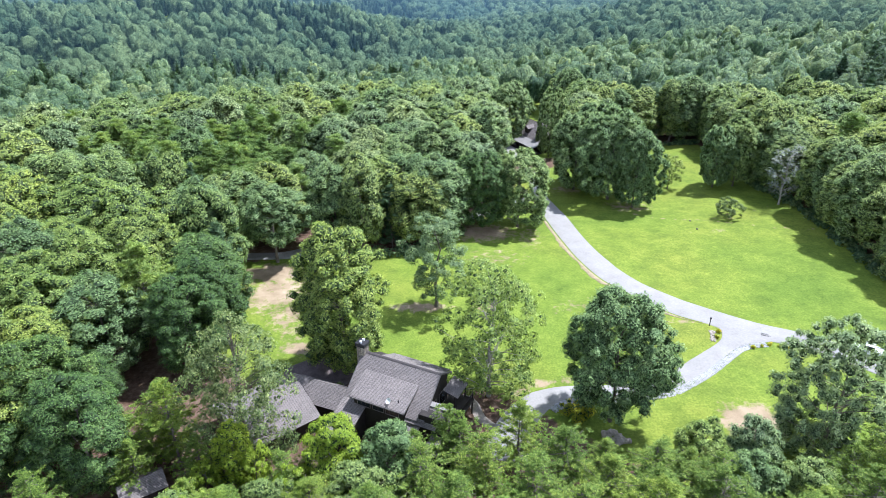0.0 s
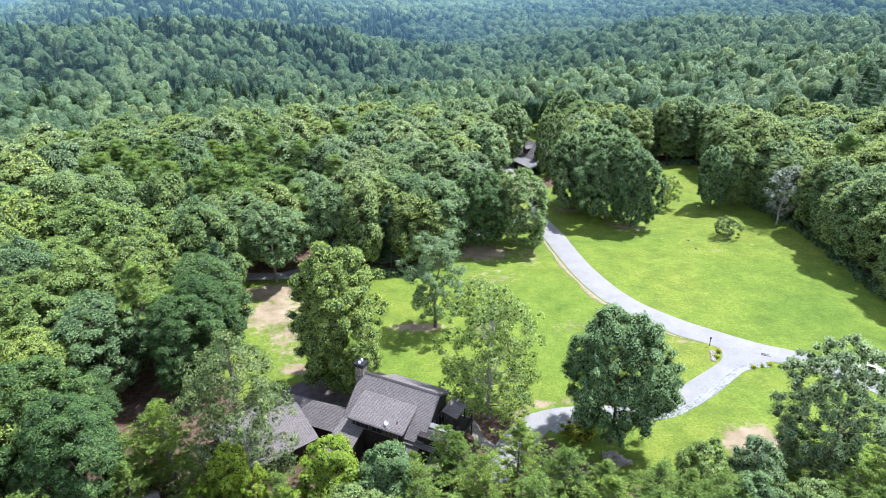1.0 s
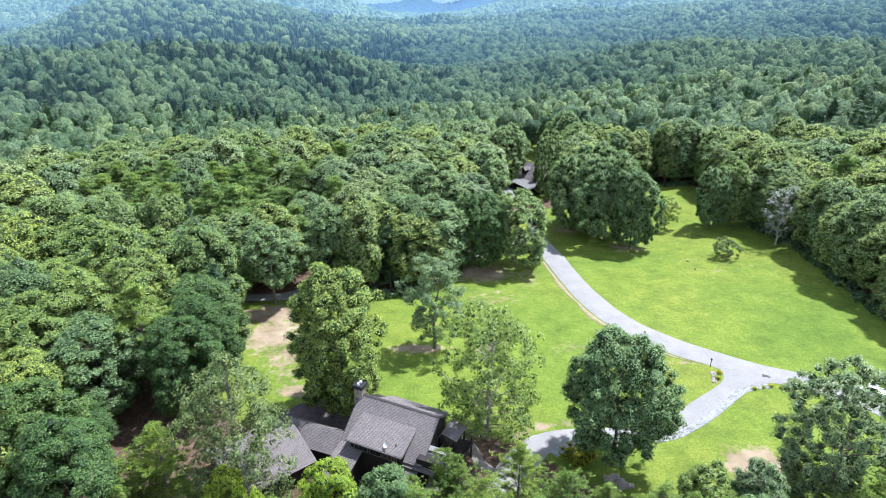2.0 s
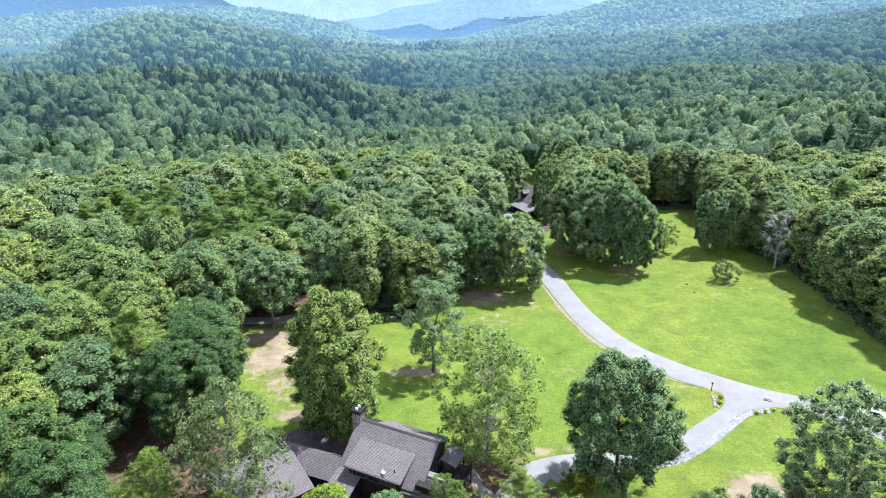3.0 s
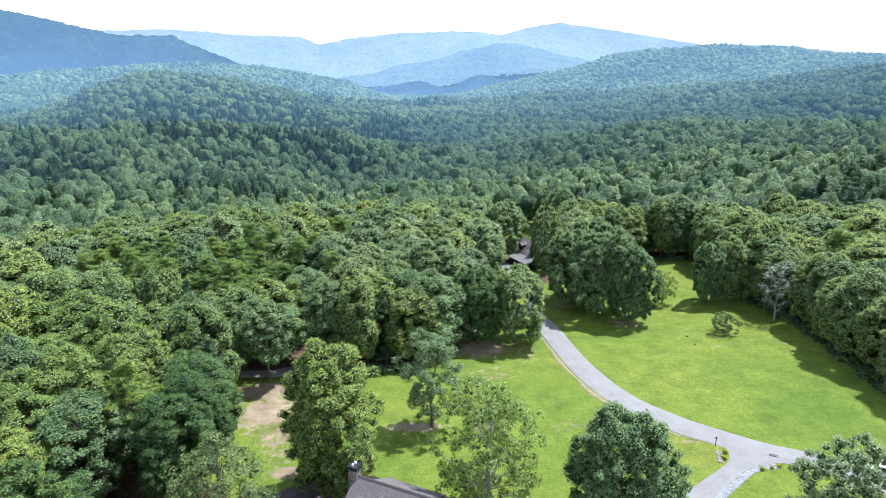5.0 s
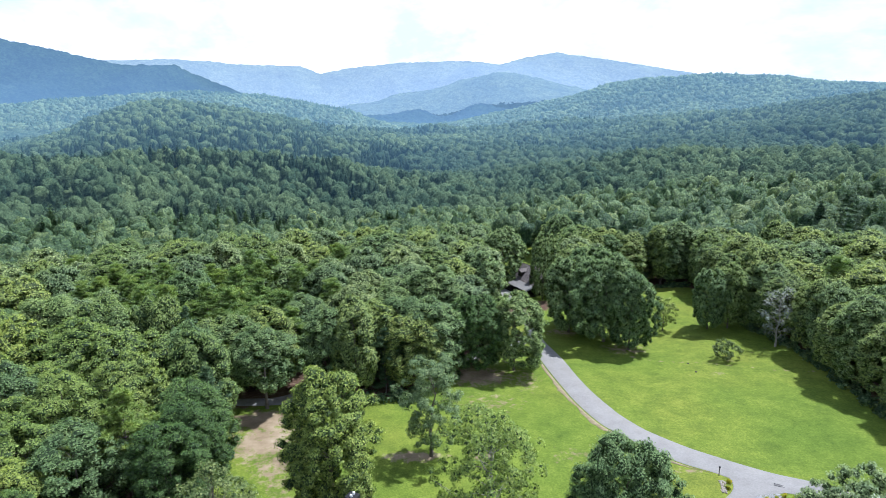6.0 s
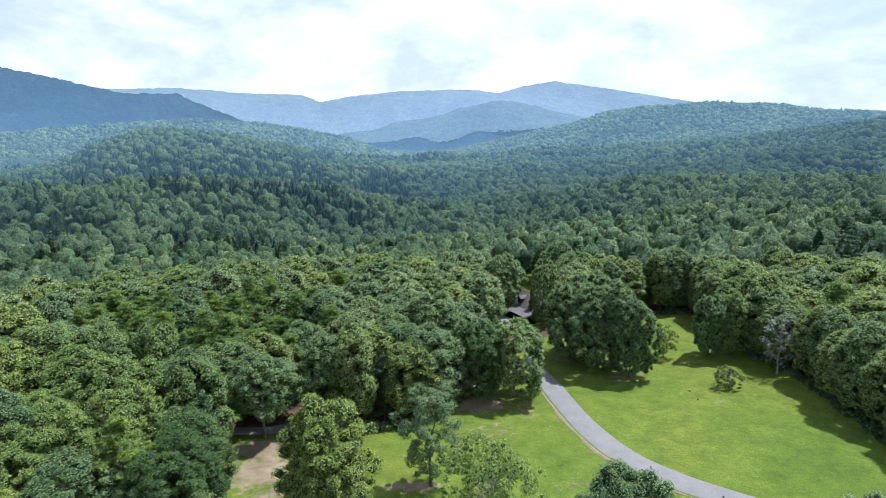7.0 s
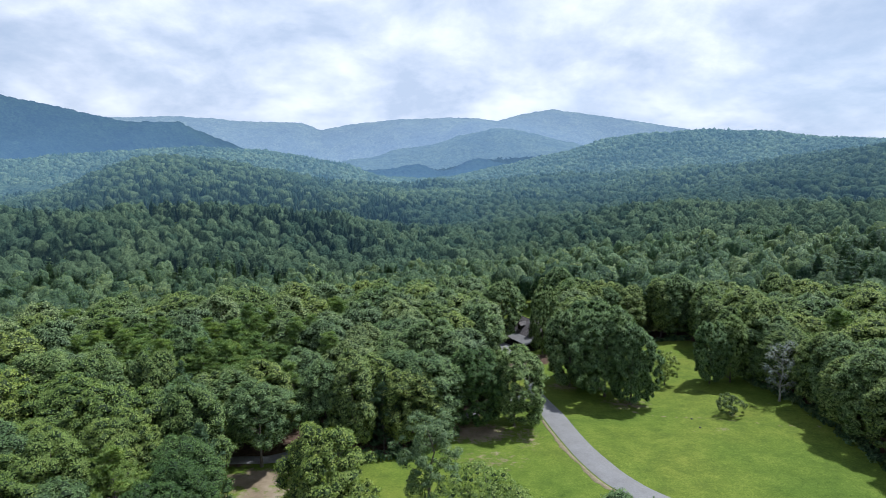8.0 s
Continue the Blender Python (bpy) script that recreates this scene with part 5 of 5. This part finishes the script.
passage.matrix_basis = pose(-20.9, 72.2, 0, 0, 0, -22)
part("wall", gable_block(0.2, 9.0, (-2.0, 0, 2.0), (2.9, 4.6, 2.9)), DARK_WOOD, passage)
roof_slab("roof", [(-0.5, -2.6, 2.75), (9.4, -2.6, 2.75), (9.4, 0, 4.85), (-0.5, 0, 4.85)], SHINGLE, passage)
roof_slab("roof", [(9.4, 2.6, 2.75), (-0.5, 2.6, 2.75), (-0.5, 0, 4.85), (9.4, 0, 4.85)], SHINGLE, passage)

# garden shed among the pines
shed = tagged(new("shed"), "small shed with a grey shingle gable roof", "shed")
shed.matrix_basis = pose(-36.0, 54.0, 0, 0, 0, 35)
part("wall", gable_block(-1.8, 2.6, (-1.5, 0, 1.5), (2.3, 3.2, 2.3)), DARK_WOOD, shed)
roof_slab("roof", [(-2.2, -1.9, 2.2), (3.0, -1.9, 2.2), (3.0, 0, 3.4), (-2.2, 0, 3.4)], SHINGLE, shed, 0.14)
roof_slab("roof", [(3.0, 1.9, 2.2), (-2.2, 1.9, 2.2), (-2.2, 0, 3.4), (3.0, 0, 3.4)], SHINGLE, shed, 0.14)

# the far house, half hidden by trees
far_house = tagged(new("far_house"), "dark timber house with a grey roof, dormers and a deep porch", "house")
far_house.matrix_basis = pose(32.0, 200.5, float(land(33.0, 199.7)), 0, 0, -64.5) @ Matrix.Scale(0.92, 4)
part("wall", gable_block(-7, 7, (-4.5, 0, 4.5), (3.8, 8.2, 3.8)), DARK_WOOD, far_house)
roof_slab("roof", [(-7.6, -5.1, 3.5), (7.6, -5.1, 3.5), (7.6, 0, 8.6), (-7.6, 0, 8.6)], SHINGLE, far_house)
roof_slab("roof", [(7.6, 5.1, 3.5), (-7.6, 5.1, 3.5), (-7.6, 0, 8.6), (7.6, 0, 8.6)], SHINGLE, far_house)
for s in (-1, 1):
    roof_slab("porch_roof", [(-8, s * 8.6, 2.6), (8, s * 8.6, 2.6), (8, s * 4.9, 3.7), (-8, s * 4.9, 3.7)][::s], PALE_METAL, far_house, 0.15)
    for k in range(6):
        part("post", boxes((-7.6 + k * 3.04 - 0.1, -7.6 + k * 3.04 + 0.1, s * 8.2 - 0.1, s * 8.2 + 0.1, 0, 2.7)), DARK_WOOD, far_house)
    part("deck", boxes((-7.8, 7.8, min(s * 4.5, s * 8.5), max(s * 4.5, s * 8.5), 0.0, 0.5)), DARK_WOOD, far_house)
    for x in (-3.6, 3.6):
        d = part("dormer", gable_block(x - 1.0, x + 1.0, (-3.9, -1.2) if s < 0 else (1.2, 3.9), (6.6, 6.9), 5.0), DARK_WOOD, far_house)
        roof_slab("dormer_roof", [(x - 1.3, s * 4.2, 6.5), (x, s * 4.2, 7.5), (x, s * 0.9, 7.6), (x - 1.3, s * 0.9, 6.6)][::s], SHINGLE, d, 0.12)
        roof_slab("dormer_roof", [(x, s * 4.2, 7.5), (x + 1.3, s * 4.2, 6.5), (x + 1.3, s * 0.9, 6.6), (x, s * 0.9, 7.6)][::s], SHINGLE, d, 0.12)

# ------------------------------------------------------------------ garden
bm = bmesh.new()
ring0 = []
for k in range(40):
    a = k * math.tau / 40
    ring0.append((-19.0 + (5.6 + 0.4 * math.sin(3 * a)) * math.cos(a), 78.0 + (4.6 + 0.3 * math.sin(4 * a + 1)) * math.sin(a)))
bm = prism(ring0, -0.2, [0.22 + float(land(x, y)) for x, y in ring0])
tagged(part("mulch_bed", bm, MULCH, None), "round dark mulch bed under the maple", "garden bed", kind="structure")


def stones(name, line, width, count, size, mat, label, seed):
    """A drift of rounded stones along a line."""
    rs = np.random.RandomState(seed)
    q = smooth_line(line)
    bm = bmesh.new()
    bmesh.ops.create_icosphere(bm, subdivisions=1, radius=1.0)
    v0 = np.array([v.co[:] for v in bm.verts])
    f0 = np.array([[v.index for v in f.verts] for f in bm.faces])
    bm.free()
    V, Fc = [], []
    for k in range(count):
        i = rs.uniform(0, len(q) - 1.001)
        p = q[int(i)] + (q[int(i) + 1] - q[int(i)]) * (i % 1)
        d = q[int(i) + 1] - q[int(i)]
        d = np.array([d[1], -d[0]]) / (np.hypot(*d) + 1e-9)
        p = p + d * rs.uniform(0, width)
        s = size * rs.uniform(0.5, 1.3) * np.array([rs.uniform(0.8, 1.3), rs.uniform(0.8, 1.3), rs.uniform(0.5, 0.8)])
        a = rs.uniform(0, math.tau)
        v = v0 * (1 + rs.normal(size=(len(v0), 1)) * 0.1) * s
        v = np.stack([v[:, 0] * math.cos(a) - v[:, 1] * math.sin(a), v[:, 0] * math.sin(a) + v[:, 1] * math.cos(a), v[:, 2]], 1)
        V.append(v + np.array([p[0], p[1], float(land(*p)) + s[2] * 0.5]))
        Fc.append(f0 + k * len(v0))
    me = bpy.data.meshes.new(name)
    me.from_pydata(np.concatenate(V).tolist(), [], np.concatenate(Fc).tolist())
    me.materials.append(mat)
    return tagged(new(name, me), label, "stones", kind="stuff")


stones("stone_border", [(52.9, 85.6), (50, 85.3), (47.6, 84.2), (45, 82.1), (41.1, 78.9), (38.6, 77.1), (35.3, 75), (32.7, 74), (26.4, 73.2), (20.8, 73.3), (18.9, 73.2), (17, 72.1), (15.4, 70.8)], -1.25, 3600, 0.115, STONE,
       "border of pale river stones beside the driveway", 3)

# drain grate in the lane, and two field stones in the meadow
grate = tagged(new("drain_grate"), "dark iron drain grate set in the concrete lane", "drain")
grate.matrix_basis = pose(54.0, 87.6, float(land(54.0, 87.6)) + 0.075, 0, 0, -28)
part("frame", boxes((-0.75, 0.75, -0.3, -0.22, 0, 0.04), (-0.75, 0.75, 0.22, 0.3, 0, 0.04), (-0.75, -0.67, -0.22, 0.22, 0, 0.04), (0.67, 0.75, -0.22, 0.22, 0, 0.04)), BLACK_METAL, grate)
for k in range(9):
    part("slat", boxes((-0.6 + k * 0.145, -0.53 + k * 0.145, -0.22, 0.22, 0.0, 0.03)), BLACK_METAL, grate)
for k, (x, y) in enumerate(((59.0, 132.5), (59.1, 137.4))):
    bm = bmesh.new()
    bmesh.ops.create_icosphere(bm, subdivisions=2, radius=0.25)
    for v in bm.verts:
        v.co *= 1 + 0.22 * noise.noise(v.co * 3 + Vector((k * 7, 0, 0)))
        v.co.z *= 0.7
    rock = tagged(part("field_stone", bm, DARK_ROCK, None), "dark field stone lying in the meadow grass", "stone", "field stones")
    rock.matrix_basis = pose(x, y, float(land(x, y)) + 0.12, 0, 0, 40 * k)

# lamp post at the junction
post = tagged(new("lamp_post"), "short dark lamp post beside the lane", "lamp")
post.matrix_basis = pose(46.1, 91.3, float(land(46.1, 91.3))) @ Matrix.Scale(0.8, 4)
part("pole", boxes((-0.06, 0.06, -0.06, 0.06, -0.2, 1.75), bevel=0.01), BLACK_METAL, post)
part("lantern", boxes((-0.16, 0.16, -0.16, 0.16, 1.75, 2.15), bevel=0.04), BLACK_METAL, post)


def shrub_mesh(rs, c, r, mat):
    quads, inner, soft = crown_leaves(rs, c, r * 0.42, 600, 0.17, 0.8)
    return leaf_mesh("leaves", quads, inner, mat, soft=soft)


def shrub(x, y, r, mat, label, seed, name="shrub"):
    rs = np.random.RandomState(seed)
    c = crown_clumps(rs, r * 1.4, r * 2, 0.1, 14, 0.3, 0.2)
    s = tagged(new(name), label, "shrub", "garden shrubs")
    s.matrix_basis = pose(x, y, float(land(x, y)))
    leaves = new("leaves", shrub_mesh(rs, c, r, mat))
    leaves.parent = s
    bm = bmesh.new()
    tube(bm, (0, 0, -0.1), (0, 0, r * 0.7), 0.05, 0.03, 5)
    part("stem", bm, BARK, s)
    return s


for k, (x, y, r) in enumerate(((17.4, 69.7, 1.1), (18.8, 70.3, 1.3), (20.4, 69.8, 1.2), (19.2, 68.1, 1.1))):
    shrub(x, y, r, YELLOW_LEAF, "golden yellow garden shrub by the driveway", k)
for k, (x, y, r) in enumerate(((46.9, 89.2, 0.34), (45.9, 87.5, 0.3))):
    shrub(x, y, r, YELLOW_LEAF, "small yellow flowering clump at the junction", 10 + k)
for k, (x, y, r) in enumerate(((-15.5, 74.5, 0.9), (-14.2, 73.5, 0.8))):
    shrub(x, y, r, LEAF_LIGHT, "round green shrub beside the mulch bed", 20 + k)

stones("island_stones", [(46.4, 89.9), (46.1, 88.2), (45.3, 86.5)], 0.9, 70, 0.16, ROCK, "rough stones edging the planted corner of the junction", 5)
for k, (x, y, r) in enumerate(((50.4, 84.2, 0.3), (52, 84.5, 0.22), (53.4, 84.7, 0.32), (54.6, 84.2, 0.2), (55.5, 83.6, 0.28))):
    shrub(x, y, r, YELLOW_LEAF, "low yellow flowers beside the lane", 40 + k, "flower_clump")
stones("rock_pile", [(22.5, 66.6), (24.5, 65.2), (25.2, 64.0)], 1.6, 60, 0.4, ROCK, "heap of rough rocks under the oak", 6)


# a white pickup parked on the lane behind the ash
def pickup(x, y, turn):
    car = tagged(new("pickup_truck"), "white pickup truck with dark windows on the lane", "truck")
    car.matrix_basis = pose(x, y, float(land(x, y)) + 0.1, 0, 0, turn)
    body = boxes((-2.7, 2.7, -0.95, 0.95, 0.42, 1.05), bevel=0.07)
    part("body", body, WHITE, car)
    part("bed_wall", boxes((-2.6, -0.6, -0.92, -0.84, 1.0, 1.3), (-2.6, -0.6, 0.84, 0.92, 1.0, 1.3), (-2.68, -2.6, -0.92, 0.92, 1.0, 1.3)), WHITE, car)
    bm = bmesh.new()
    lo = [bm.verts.new(p) for p in ((-0.6, -0.88, 1.02), (1.45, -0.88, 1.02), (1.45, 0.88, 1.02), (-0.6, 0.88, 1.02))]
    hi = [bm.verts.new(p) for p in ((-0.5, -0.74, 1.78), (0.75, -0.74, 1.78), (0.75, 0.74, 1.78), (-0.5, 0.74, 1.78))]
    bm.faces.new(hi)
    for k in range(4):
        bm.faces.new((lo[k], lo[(k + 1) % 4], hi[(k + 1) % 4], hi[k]))
    cabin = part("cabin", bm, GLASS, car, "dark glazed cabin")
    part("roof_panel", boxes((-0.55, 0.8, -0.76, 0.76, 1.77, 1.84), bevel=0.03), WHITE, cabin)
    for wx in (-1.7, 1.75):
        for wy in (-0.88, 0.88):
            bm = bmesh.new()
            tube(bm, (wx, wy - 0.12, 0.38), (wx, wy + 0.12, 0.38), 0.38, 0.38, 16)
            wheel = part("wheel", bm, BLACK_METAL, car)
            bm = bmesh.new()
            tube(bm, (wx, wy - 0.14, 0.38), (wx, wy + 0.14, 0.38), 0.2, 0.2, 12)
            part("rim", bm, PALE_METAL, wheel)
    for wy in (-0.7, 0.7):
        part("headlight", boxes((2.66, 2.73, wy - 0.2, wy + 0.2, 0.72, 0.92), bevel=0.02), GLASS, car)
    return car


pickup(67.4, 81.6, 143)
